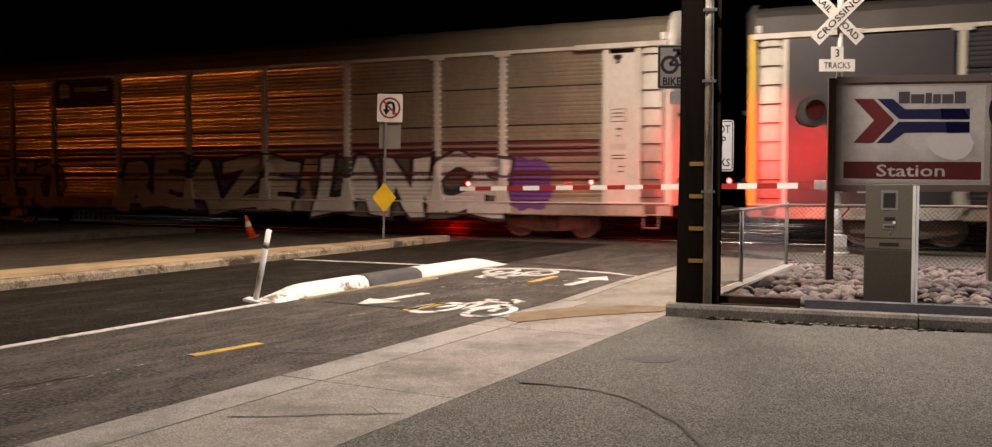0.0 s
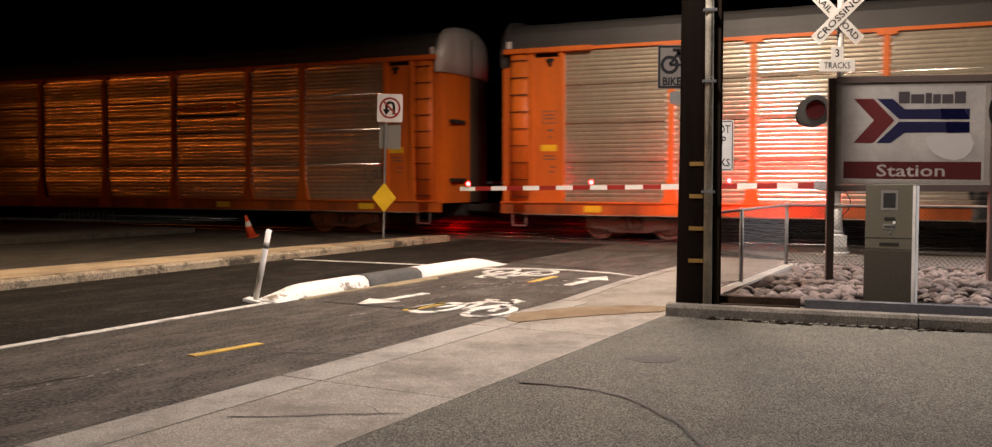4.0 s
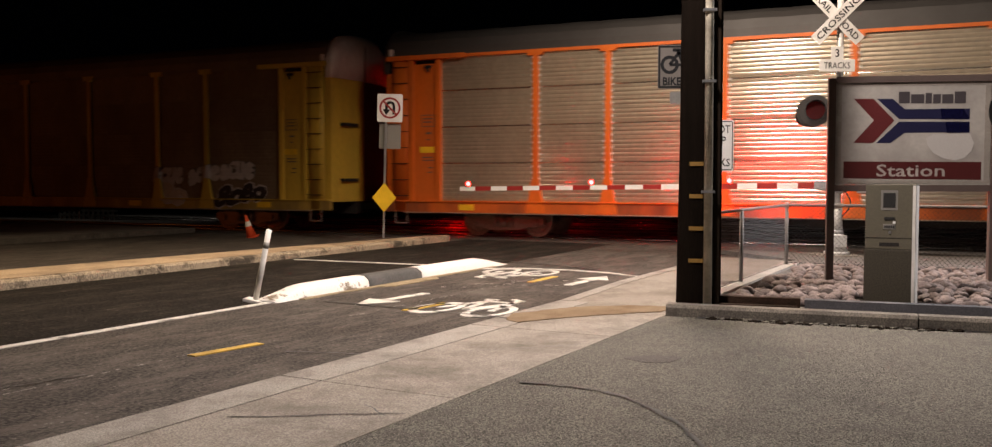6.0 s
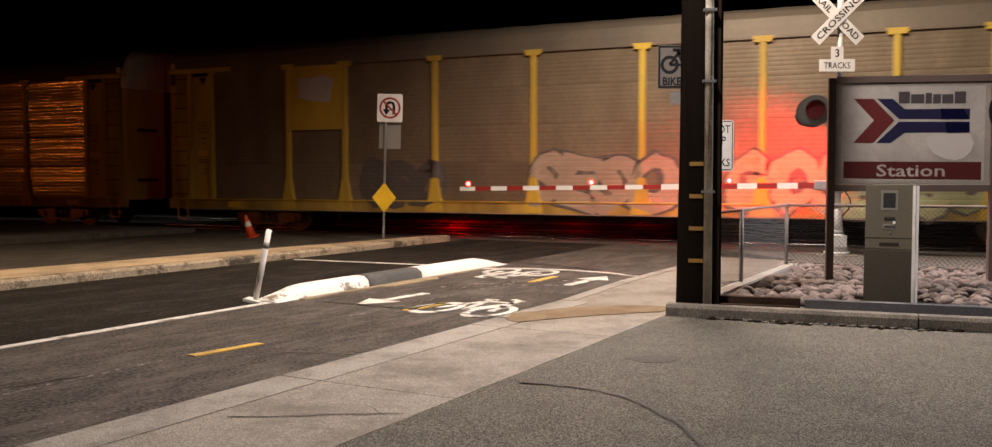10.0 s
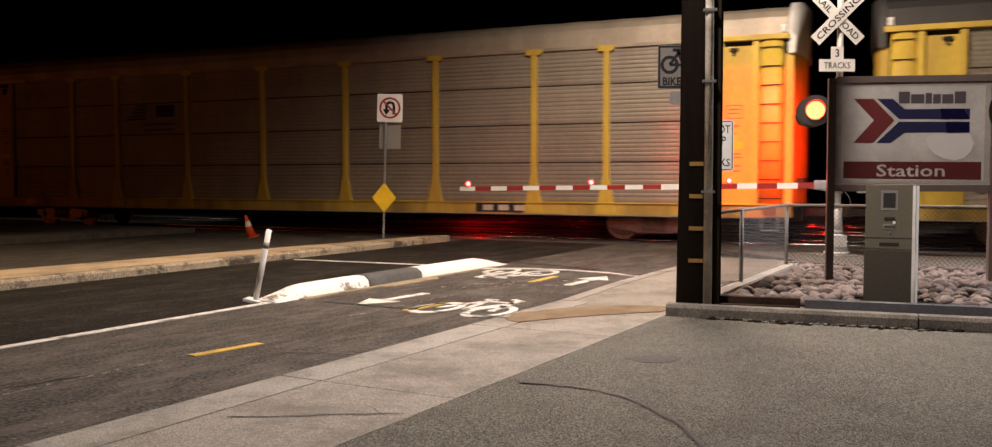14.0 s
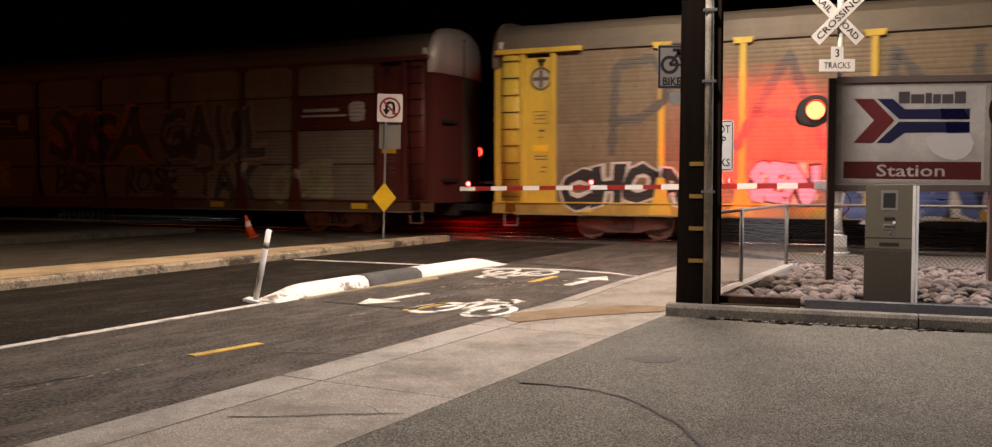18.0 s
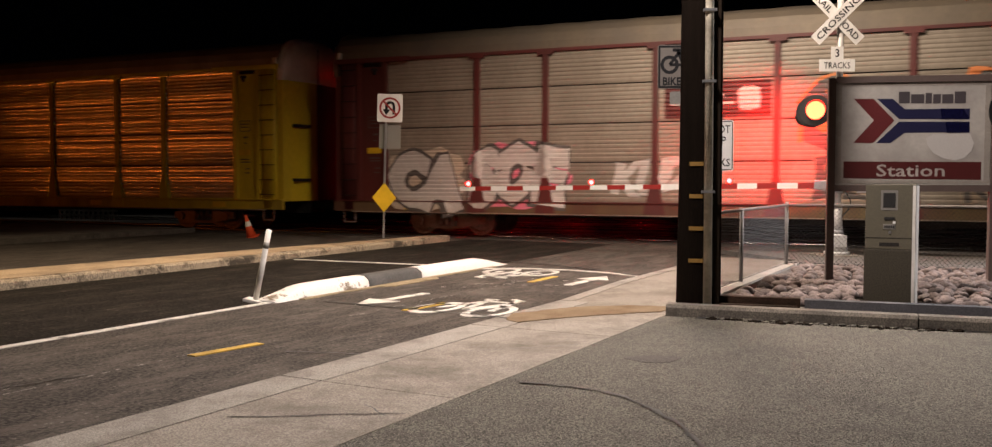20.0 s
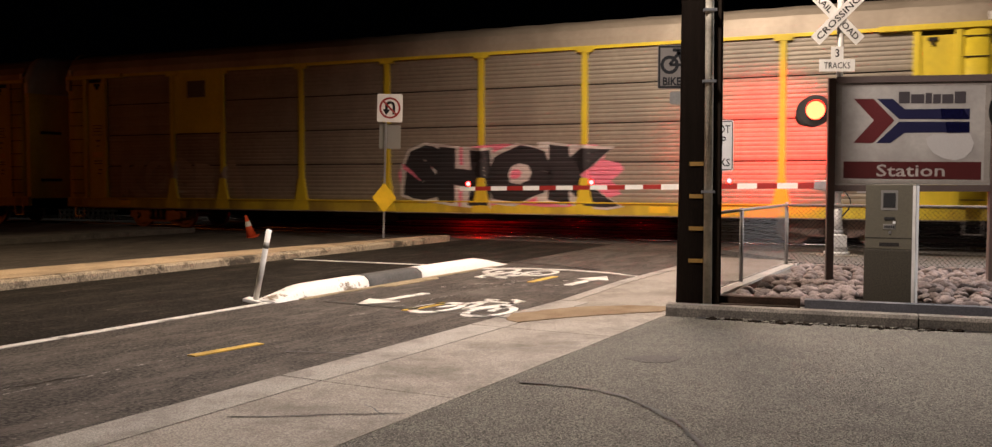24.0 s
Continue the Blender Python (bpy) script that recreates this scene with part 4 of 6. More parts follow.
for name, pts, mat in (("emblem", [(1345, 163), (1374, 163), (1405, 196), (1374, 231), (1345, 231), (1375, 196)], EMRED),
                       ("emblem", [(1379, 163), (1402, 163), (1420, 179), (1514, 178), (1514, 194), (1412, 194)], EMBLUE),
                       ("emblem", [(1412, 198), (1514, 198), (1514, 214), (1420, 215), (1400, 231), (1379, 231)], EMBLUE),
                       ("band", [(1331, 260), (1532, 259), (1532, 286), (1331, 286)], BAND)):
    flat_sign(sign, name, [on_face(*p) for p in pts], -0.0215, mat, 0.004)
for border in ([(1319, 138), (1544, 136), (1544, 142), (1319, 144)], [(1319, 289), (1544, 287), (1544, 292), (1319, 294)],
               [(1319, 144), (1327, 144), (1327, 289), (1319, 289)], [(1536, 142), (1544, 142), (1544, 287), (1536, 287)]):
    flat_sign(sign, "inner_border", [on_face(*p) for p in border], -0.0215, SIGNEDGE, 0.004, "dull beige inner border")
for x0, x1, y0 in ((1411, 1427, 152), (1429, 1448, 156), (1450, 1459, 154), (1461, 1472, 156), (1474, 1490, 156), (1492, 1508, 152)):
    a, b = on_face(x0, 170), on_face(x1, y0)
    flat_sign(sign, "wordmark_bar", rect(a[0], b[0], a[1], b[1]), -0.0215, WORDGREY, 0.004)
a, b = on_face(1380, 283), on_face(1480, 263)
part("lettering", upright(letters("Station", b[1] - a[1], 0.012, width=b[0] - a[0]), (a[0] + b[0]) / 2, -0.0265, (a[1] + b[1]) / 2), SIGNFACE, sign)
EMNAVY = surface("emblem_navy", (0.006, 0.006, 0.032), 0.2, vary=0.1, bump=0)
SIGNCLEAN = surface("sign_clean", (0.535, 0.515, 0.49), 0.12, vary=0.04, large=2, bump=0, tone=(0.5, 0.48, 0.46), wear=0.6)
clean = [(1462, 217), (1515, 216), (1521, 230), (1518, 243), (1508, 253), (1494, 257), (1478, 254), (1463, 246), (1454, 234), (1452, 224)]
flat_sign(sign, "clean_patch", [on_face(*p) for p in clean[::-1]], -0.0212, SIGNCLEAN, 0.004, "clean bright patch of the face")
for pts in ([(1472, 178), (1505, 178), (1514, 193), (1514, 194), (1474, 194)], [(1479, 198), (1514, 198), (1514, 214), (1482, 215)]):
    flat_sign(sign, "emblem", [on_face(*p) for p in pts], -0.0258, EMNAVY, 0.002, "unfaded navy end of the emblem")
side_post = thing("steel_post", pose(6.72, 12.35, 0.05), "brown steel post standing beside the station sign", "post")
part("shaft", box(bmesh.new(), -0.04, 0.04, -0.04, 0.04, 0, 2.9, 0.008), FRAMEBROWN, side_post)
part("round_back", cyl(bmesh.new(), (0.08, -0.06, 2.40), (0.08, -0.045, 2.40), 0.36, seg=32), BLACKPAINT, side_post, "dark back of a round sign")

# ---- validator machine ----
mach = thing("ticket_validator", pose(4.63, 10.95, 0.03, 0, 0, -28.5), "grey metal ticket validator cabinet with a small screen", "ticket machine")
part("lower_cabinet", box(bmesh.new(), -0.275, 0.27, -0.2, 0.2, 0, 0.718, 0.012), MACHINELOW, mach, "dark grey lower door")
head = part("upper_cabinet", box(bmesh.new(), -0.268, 0.27, -0.19, 0.2, 0.72, 1.47, 0.014), MACHINE, mach)
part("seam", box(bmesh.new(), -0.266, 0.268, -0.1935, -0.185, 0.845, 0.853), UNDER, mach)
# right side painted white, as if lit from the right
part("side_sheet", box(bmesh.new(), 0.2705, 0.276, -0.186, 0.19, 0.03, 1.45), WHITEPAINT, mach, "side sheet painted white as the lit side")
part("screen", box(bmesh.new(), -0.075, 0.055, -0.198, -0.19, 1.20, 1.37, 0.004), BLACKPAINT, head, "dark screen")
part("bezel", box(bmesh.new(), -0.10, 0.08, -0.194, -0.1895, 1.17, 1.40), SIGNBACK, head)
part("card_slot", box(bmesh.new(), -0.06, 0.05, -0.20, -0.19, 1.06, 1.09), BLACKPAINT, head)
part("keypad", box(bmesh.new(), -0.07, 0.06, -0.197, -0.19, 0.95, 1.01, 0.004), SIGNBACK, head)
part("ticket_light", box(bmesh.new(), 0.03, 0.06, -0.2, -0.19, 1.015, 1.045), SIGNWHITE, head)
# white strip on the front paints the lit right edge
part("edge_trim", box(bmesh.new(), 0.238, 0.272, -0.2025, -0.1925, 0.02, 1.455, 0.002), WHITEPAINT, mach, "white strip painted as the lit right edge")
for k in range(5):
    part("key", box(bmesh.new(), -0.062 + k * 0.024, -0.046 + k * 0.024, -0.2, -0.196, 0.965, 0.995), BLACKPAINT, head, "small dark key")
part("lock", cyl(bmesh.new(), (0.0, -0.2, 0.915), (0.0, -0.19, 0.915), 0.016, seg=12), STEEL, head, "small round lock")
part("label_bar", box(bmesh.new(), -0.11, 0.10, -0.1945, -0.19, 0.755, 0.795), UNDER, mach, "worn nameplate")

# ---- river stones ----
random.seed(11)
stones = []
for k in range(6):
    bm = bmesh.new()
    bmesh.ops.create_icosphere(bm, subdivisions=2, radius=1.0)
    for v in bm.verts:
        n = noise.noise(v.co * 0.9 + Vector((k * 7.1, 0, 0)))
        v.co = v.co * (1 + 0.38 * n)
    for f in bm.faces:
        f.smooth = True
    stones.append(meshed("stone", bm, STONE))


def stone_spot():
    while True:
        s, n = random.uniform(0.2, 6.2), random.uniform(0.78, 5.6)
        x, y = kd(s, n)
        w, u = Vector((x, y)).dot(ACROSS), Vector((x, y)).dot(ALONG)
        if w < -2.85 or (abs(x - 4.63) < 0.45 and y < 11.4) or Vector((x, y)).dot(BEYOND) > 16.3:
            continue
        return x, y


# near-black slab puts the shade between the stones into the bed's colour
setting("stone_bed_soil", slab(bmesh.new(), [kd(0.9, 0.70), kd(6.5, 0.70), kd(6.5, 5.6), kd(3.4, 5.6), (3.35, 13.4)], 0.0, 0.10), SOILSHADE, "near-black bed standing in for shade between the river stones", "soil")
placed = []
loose = bmesh.new()
single = 0
for k in range(7000):
    x, y = stone_spot()
    size = random.uniform(0.044, 0.09)
    near = sum(1 for q in placed if (q[0] - x) ** 2 + (q[1] - y) ** 2 < (0.92 * (q[2] + size)) ** 2)
    if near > 1 or (near == 1 and random.random() < 0.93):
        continue
    z = 0.10 + size * (0.55 if near == 0 else 0.9)
    placed.append((x, y, size))
    m = pose(x, y, z, random.uniform(-18, 18), random.uniform(-18, 18), random.uniform(0, 360)) @ Matrix.Diagonal((size * 1.25, size, size * 0.74, 1))
    if single < 300 and y < 13.2:
        single += 1
        ob = new("river_stone", stones[k % 6])
        ob.matrix_world = m
        tagged(ob, "rounded grey-brown river stone in the bed", "stone", "stones in the bed")
    else:
        first_vert = len(loose.verts)
        loose.from_mesh(stones[k % 6])
        loose.verts.ensure_lookup_table()
        for v in loose.verts[first_vert:]:
            v.co = m @ v.co
tagged(new("stone_bed", meshed("stone_bed", loose, STONE)), "heap of rounded grey-brown river stones", "stones", "", "stuff")

# pale low railing far beyond the tracks
rail = thing("low_railing", pose(-16.2, 37.0, 0, 0, 0, TRAIN), "low pale railing beyond the tracks", "railing")
for k in range(12):
    part("picket", box(bmesh.new(), -1.5 + k * 0.26, -1.40 + k * 0.26, 0, 0.03, 0, 0.42), WHITEPAINT, rail)
part("rail", box(bmesh.new(), -1.55, 1.62, 0.03, 0.06, 0.12, 0.2), WHITEPAINT, rail)
part("rail", box(bmesh.new(), -1.55, 1.62, 0.03, 0.06, 0.3, 0.38), WHITEPAINT, rail)
# ---- the train: closed car-carrying freight cars ----
PITCH, HALF, BAY = 28.8, 13.5, 2.85
POSTS = [BAY * k for k in (-3.175, -2.5, -1.5, -0.5, 0.5, 1.5, 2.5, 3.175)]
DOORX = 11.77
ROWS = [(0.99, 1.97), (2.005, 2.94), (2.975, 3.91), (3.945, 4.87)]
RIBS, GROOVE, RIDGE = 9, 0.092, 0.066


def rib_depth(z):
    """How far the ribbed side lies behind the posts' faces at the height z."""
    for a, b in ROWS:
        if a <= z <= b:
            f = ((z - a) / (b - a) * RIBS) % 1.0
            if f < 0.36:
                return RIDGE + (GROOVE - RIDGE) * (1 - abs(f - 0.18) / 0.18)
            tilt = 0.0026 * math.sin(37.1 * round(z * 9 + 0.001 - f) + 11.0 * a) * (f - 0.65) / 0.28
            return RIDGE - 0.003 * (1 - abs(f - 0.65) / 0.35) + tilt
    return 0.0 if z < 0.99 else RIDGE


def rib_breaks():
    out = []
    for a, b in ROWS:
        for i in range(RIBS):
            out += [a + (b - a) * (i + f) / RIBS for f in (0.0, 0.18, 0.36, 0.42, 0.65, 0.93)]
        out.append(b)
    return out


BREAKS = rib_breaks()
PANELS, FLAT, MID, AMPS = {}, 0.3, (GROOVE + RIDGE) / 2, {}


def panel_mesh(width, row, mat):
    key = (round(width, 3), row, mat.name)
    if key not in PANELS:
        a, b = ROWS[row]
        bm = bmesh.new()
        zs = [z for z in BREAKS if a - 1e-6 <= z <= b + 1e-6]
        prev = None
        for z in zs:
            y = rib_depth(min(max(z, a + 1e-6), b - 1e-6))
            y = MID + (y - MID) * (FLAT if mat is PANEL_DULL else 1.0)
            pair = [bm.verts.new((x, y, z)) for x in (-width / 2, width / 2)]
            if prev:
                bm.faces.new((prev[0], prev[1], pair[1], pair[0])).smooth = True
            prev = pair
        if mat is PANEL_DULL and row < 3:
            pair = [bm.verts.new((x, MID, b + 0.033)) for x in (-width / 2, width / 2)]
            bm.faces.new((prev[0], prev[1], pair[1], pair[0]))
            prev = pair
            zs.append(b + 0.033)
        # a folded lip gives the sheet its thickness
        low = [bm.verts.new((x, 0.115, zs[0])) for x in (-width / 2, width / 2)]
        top = [bm.verts.new((x, 0.115, zs[-1])) for x in (-width / 2, width / 2)]
        bm.verts.ensure_lookup_table()
        bm.faces.new((low[0], low[1], bm.verts[1], bm.verts[0]))
        bm.faces.new((prev[0], prev[1], top[1], top[0]))
        PANELS[key] = meshed("side_panel", bm, mat)
    return PANELS[key]


def sprayed(bm, cx, cz, lift, amp=1.0):
    """Lays flat letters or patches in x and y over the ribbed side of a car, centred on cx, cz."""
    for v in bm.verts:
        v.co = Vector((v.co.x + cx, 0, v.co.y + cz))
    zs, xs = [v.co.z for v in bm.verts], [v.co.x for v in bm.verts]
    lo, hi, x0, x1 = min(zs), max(zs), min(xs), max(xs)
    cuts = [((0, 0, z), (0, 0, 1)) for z in BREAKS + [0.985] if lo < z < hi]
    for p in POSTS:
        cuts += [((p + e, 0, 0), (1, 0, 0)) for e in (-0.092, -0.085, 0.085, 0.092) if x0 < p + e < x1]
    for co, no in cuts:
        bmesh.ops.bisect_plane(bm, geom=bm.verts[:] + bm.edges[:] + bm.faces[:], plane_co=co, plane_no=no, dist=1e-5)
    for v in bm.verts:
        on_post = any(abs(v.co.x - p) < 0.0885 for p in POSTS)
        depth = 0.0 if on_post else MID + (rib_depth(v.co.z) - MID) * (amp if v.co.z > 0.99 else 1.0)
        if v.co.z <= 0.99:
            depth = min(depth, -0.012)
        v.co.y = depth - lift
    return bm


def patch(w, h):
    bm = bmesh.new()
    bm.faces.new([bm.verts.new(p) for p in ((-w / 2, -h / 2, 0), (w / 2, -h / 2, 0), (w / 2, h / 2, 0), (-w / 2, h / 2, 0))])
    return bm


def cloud(w, h, seed, bumps=9):
    """A lumpy sprayed patch."""
    rng = random.Random(seed)
    bm = bmesh.new()
    pts = []
    for i in range(bumps * 4):
        a = i * math.tau / (bumps * 4)
        r = 0.86 + 0.14 * abs(math.sin(a * bumps / 2 + seed)) + rng.uniform(-0.03, 0.03)
        sq = max(abs(math.cos(a)), abs(math.sin(a))) ** -0.6
        pts.append(bm.verts.new((w / 2 * r * sq * math.cos(a), h / 2 * r * sq * math.sin(a), 0)))
    bm.faces.new(pts)
    bmesh.ops.triangulate(bm, faces=bm.faces)
    return bm


def spray(car, shape, cx, cz, lift, material, name="graffiti", label=""):
    return part(name, sprayed(shape, cx, cz, lift, AMPS.get(car.name, 1.0)), material, car, label)


def wild(bm, seed, amount=0.08):
    """Bends flat letters into loose spray-can shapes."""
    bmesh.ops.subdivide_edges(bm, edges=[e for e in bm.edges if e.calc_length() > 0.35], cuts=2)
    for v in bm.verts:
        p = Vector((v.co.x * 0.95, v.co.y * 1.3, seed * 3.7))
        q = Vector((v.co.x * 2.3, v.co.y * 2.6, seed * 5.1))
        v.co.x += amount * 2.0 * noise.noise(p) + amount * 0.6 * noise.noise(q)
        v.co.y += amount * 1.3 * noise.noise(p + Vector((9, 4, 2))) + amount * 0.7 * noise.noise(q + Vector((3, 8, 1))) + 0.09 * math.sin(v.co.x * 1.9 + seed)
    return bm


def tag_word(car, text, cx, cz, w, h, fill, outline, halo=None, slant=0.12, weight=0.065, loose=0.08):
    """A sprayed word: fill over a fatter outline, over an optional coloured cloud."""
    if halo:
        spray(car, cloud(w * 1.06, h * 1.12, len(text) + int(cx * 3)), cx, cz, 0.004, halo, "graffiti_cloud", "sprayed background patch")
    if outline:
        spray(car, wild(letters(text, h * 1.1, weight + 0.075, slant, 0.98, w * 1.04), len(text) + cx, loose), cx, cz, 0.008, outline, "graffiti_outline", "sprayed outline")
    spray(car, wild(letters(text, h, weight, slant, 0.98, w), len(text) + cx, loose), cx, cz, 0.012, fill, "graffiti_letters", "sprayed letters")


def scribble(car, cx, cz, w, h, material, seed, loops=5, thick=0.05):
    """A looping sprayed line."""
    rng = random.Random(seed)
    bm = bmesh.new()
    prev = None
    n = loops * 14
    ph = rng.uniform(0, 6)
    for i in range(n + 1):
        f = i / n
        a = f * loops * math.tau + ph
        x = (f - 0.5) * w * 0.9 + math.cos(a) * w / loops * 0.45
        z = math.sin(a) * h * 0.42 * (0.7 + 0.3 * math.sin(f * 9 + seed))
        d = Vector((-math.sin(a), math.cos(a)))
        pair = [bm.verts.new((x + d.y * thick / 2 * s, z - d.x * thick / 2 * s, 0)) for s in (-1, 1)]
        if prev:
            bm.faces.new((prev[0], prev[1], pair[1], pair[0]))
        prev = pair
    spray(car, bm, cx, cz, 0.016, material, "graffiti_scribble", "sprayed looping line")


def stroke(car, points, cx, cz, width, material):
    """A broad sprayed line through the points, slightly unsteady."""
    bm = bmesh.new()
    path = []
    for a, b in zip(points, points[1:]):
        a, b = Vector(a), Vector(b)
        n = max(2, int((b - a).length / 0.16))
        path += [a.lerp(b, i / n) for i in range(n)]
    path.append(Vector(points[-1]))
    prev = None
    for i, p in enumerate(path):
        d = (path[min(i + 1, len(path) - 1)] - path[max(i - 1, 0)]).normalized()
        w = width * (0.5 + 0.16 * math.sin(i * 2.1 + cx))
        pair = [bm.verts.new((p.x - d.y * w * k, p.y + d.x * w * k, 0)) for k in (-1, 1)]
        if prev:
            bm.faces.new((prev[0], prev[1], pair[1], pair[0]))
        prev = pair
    spray(car, bm, cx, cz, 0.006, material, "graffiti_stroke", "broad faint sprayed line")


def paint(name, colour, rough=0.55, rand=0.06, wear=0.55, tone=None, metal=0.0, vary=0.10, coat=0.0, bump=0.06):
    return surface(name, colour, rough, metal, vary=vary, large=0.7, fine=14, bump=bump, tone=tone, wear=wear, streak=(1.6, 1.6, 0.5), rand=rand, coat=coat)


PANEL_BRIGHT = paint("galvanised_panel", (0.42, 0.355, 0.255), 0.45, 0.10, 0.6, (0.29, 0.24, 0.17), 0.5, 0.18, 0.13, 0.4)
JOINT = paint("polished_strip", (0.62, 0.58, 0.50), 0.2, 0.05, 0.4, (0.4, 0.36, 0.3), 0.9, 0.1)
PANEL_DULL = paint("dull_panel", (0.195, 0.150, 0.095), 0.62, 0.08, 0.7, (0.125, 0.09, 0.055), 0.15, 0.18)
PANEL_GREY = paint("grey_panel", (0.28, 0.245, 0.19), 0.55, 0.07, 0.6, (0.2, 0.17, 0.14), 0.25, 0.15)
PANEL_BLACK = paint("black_panel", (0.03, 0.03, 0.035), 0.5)
ROOF = paint("roof_steel", (0.36, 0.305, 0.235), 0.55, 0.1, 0.7, (0.2, 0.165, 0.125), 0.3)
ROOFMID = paint("roof_weathered", (0.155, 0.128, 0.092), 0.6, 0.1, 0.7, (0.11, 0.095, 0.08), 0.2)
ROOFDARK = paint("roof_dark", (0.05, 0.047, 0.044), 0.6, 0.1, 0.7, (0.04, 0.036, 0.033), 0.2)
ENDWHITE = paint("end_steel", (0.72, 0.70, 0.66), 0.5, 0.05, 0.6, (0.3, 0.28, 0.25), 0.2)
YELLOW = paint("car_yellow", (0.60, 0.415, 0.05), tone=(0.30, 0.19, 0.04))
BRIGHTYELLOW = paint("car_bright_yellow", (0.69, 0.53, 0.025), tone=(0.44, 0.32, 0.025))
CARORANGE = paint("car_orange", (0.60, 0.125, 0.008), tone=(0.36, 0.085, 0.015))
CARWHITE = paint("car_white", (0.56, 0.53, 0.47), tone=(0.32, 0.28, 0.23))
TUSCAN = paint("car_brown_red", (0.10, 0.02, 0.017), tone=(0.06, 0.02, 0.017))
SILLS = {YELLOW.name: paint("sill_yellow", (0.46, 0.315, 0.06), wear=0.95, tone=(0.10, 0.062, 0.028)),
         BRIGHTYELLOW.name: paint("sill_bright_yellow", (0.60, 0.46, 0.03), wear=0.9, tone=(0.20, 0.13, 0.03)),
         CARORANGE.name: paint("sill_orange", (0.52, 0.11, 0.01), wear=0.95, tone=(0.12, 0.035, 0.014)),
         CARWHITE.name: paint("sill_white", (0.42, 0.37, 0.31), wear=0.95, tone=(0.13, 0.10, 0.08)),
         TUSCAN.name: paint("sill_brown", (0.10, 0.05, 0.03), wear=0.9, tone=(0.16, 0.12, 0.05))}
LITFLANGE = paint("lit_flange", (0.30, 0.25, 0.19), wear=0.9, tone=(0.08, 0.06, 0.05))
INSIDE = surface("car_inside", (0.02, 0.018, 0.016), 0.9, bump=0)
SPRAY = {}
for nm, col in (("white", (0.56, 0.54, 0.50)), ("black", (0.018, 0.018, 0.02)), ("purple", (0.14, 0.05, 0.22)), ("blue", (0.07, 0.10, 0.27)),
                ("navy", (0.02, 0.025, 0.07)), ("green", (0.33, 0.34, 0.19)), ("red", (0.34, 0.03, 0.03)), ("pink", (0.72, 0.20, 0.28)),
                ("tan", (0.36, 0.28, 0.20)), ("orange", (0.6, 0.2, 0.06)), ("teal", (0.12, 0.30, 0.36)), ("lilac", (0.42, 0.36, 0.55)), ("smoke", (0.10, 0.09, 0.08)),
                ("maroon", (0.10, 0.014, 0.018)), ("lime", (0.46, 0.55, 0.12)), ("pale", (0.40, 0.37, 0.31)), ("cream", (0.55, 0.47, 0.36))):
    SPRAY[nm] = surface("spray_" + nm, col, 0.6, vary=0.08, large=1.2, fine=12, bump=0.04, wear=0.35)


# meshes that all cars share
def roof_mesh(mat):
    bm = bmesh.new()
    prof = ((0.015, 4.875), (0.03, 5.08), (0.10, 5.30), (0.28, 5.47), (0.65, 5.60), (1.575, 5.70), (2.5, 5.60), (2.87, 5.47), (3.05, 5.30), (3.12, 5.08), (3.135, 4.875))
    prev = None
    steps = 46
    for k in range(steps + 1):
        x = -HALF + 0.15 + (2 * HALF - 0.3) * k / steps
        drop = 0.0 if k % 2 else 0.012
        ring = [bm.verts.new((x, y, z - drop)) for y, z in prof]
        if prev:
            for i in range(len(prof) - 1):
                bm.faces.new((prev[i], prev[i + 1], ring[i + 1], ring[i]))
        else:
            bm.faces.new(ring)
        prev = ring
    bm.faces.new(prev[::-1])
    return meshed("roof", bm, mat)


def post_mesh(mat):
    bm = bmesh.new()
    box(bm, -0.075, 0.075, 0.0, 0.12, 0.97, 4.875, 0.012)
    plate(bm, [(-0.20, 4.73), (0.20, 4.73), (0.24, 4.87), (-0.24, 4.87)], -0.012, 0.1)
    plate(bm, [(-0.27, 0.69), (0.27, 0.69), (0.25, 0.86), (0.17, 1.12), (0.085, 1.60), (-0.085, 1.60), (-0.17, 1.12), (-0.25, 0.86)], -0.022, 0.1)
    return meshed("side_post", bm, mat)


def truck_parts():
    bm = bmesh.new()
    plate(bm, [(-1.15, 0.36), (-0.70, 0.30), (-0.42, 0.22), (0.42, 0.22), (0.70, 0.30), (1.15, 0.36), (1.15, 0.56), (0.70, 0.58), (0.38, 0.72), (-0.38, 0.72), (-0.70, 0.58), (-1.15, 0.56)], 0.50, 0.62)
    for dx in (-0.22, 0.0, 0.22):
        cyl(bm, (dx, 0.47, 0.3), (dx, 0.47, 0.62), 0.075, seg=10)
    for dx in (-0.88, 0.88):
        cyl(bm, (dx, 0.44, 0.42), (dx, 0.55, 0.42), 0.12, seg=12)
    side = meshed("sideframe", bm, WHEEL)
    bm = bmesh.new()
    for y in (0.76, 2.26):
        cyl(bm, (0, y, 0), (0, y + 0.13, 0), 0.42, seg=26)
        cyl(bm, (0, y - 0.012, 0), (0, y, 0), 0.30, 0.33, seg=20)
        for i in range(3):
            a = i * math.tau / 3
            cyl(bm, (0.2 * math.cos(a), y - 0.02, 0.2 * math.sin(a)), (0.2 * math.cos(a), y, 0.2 * math.sin(a)), 0.035, seg=8)
    cyl(bm, (0, 0.55, 0), (0, 2.6, 0), 0.08, seg=12)
    for v in bm.verts:
        v.co.y -= 1.575
    axle = meshed("wheelset", bm, WHEEL)
    return side, axle


SIDEFRAME, WHEELSET = truck_parts()
AXLES = []
WARP = random.Random(40)
ROOFS, POSTM = {}, {}


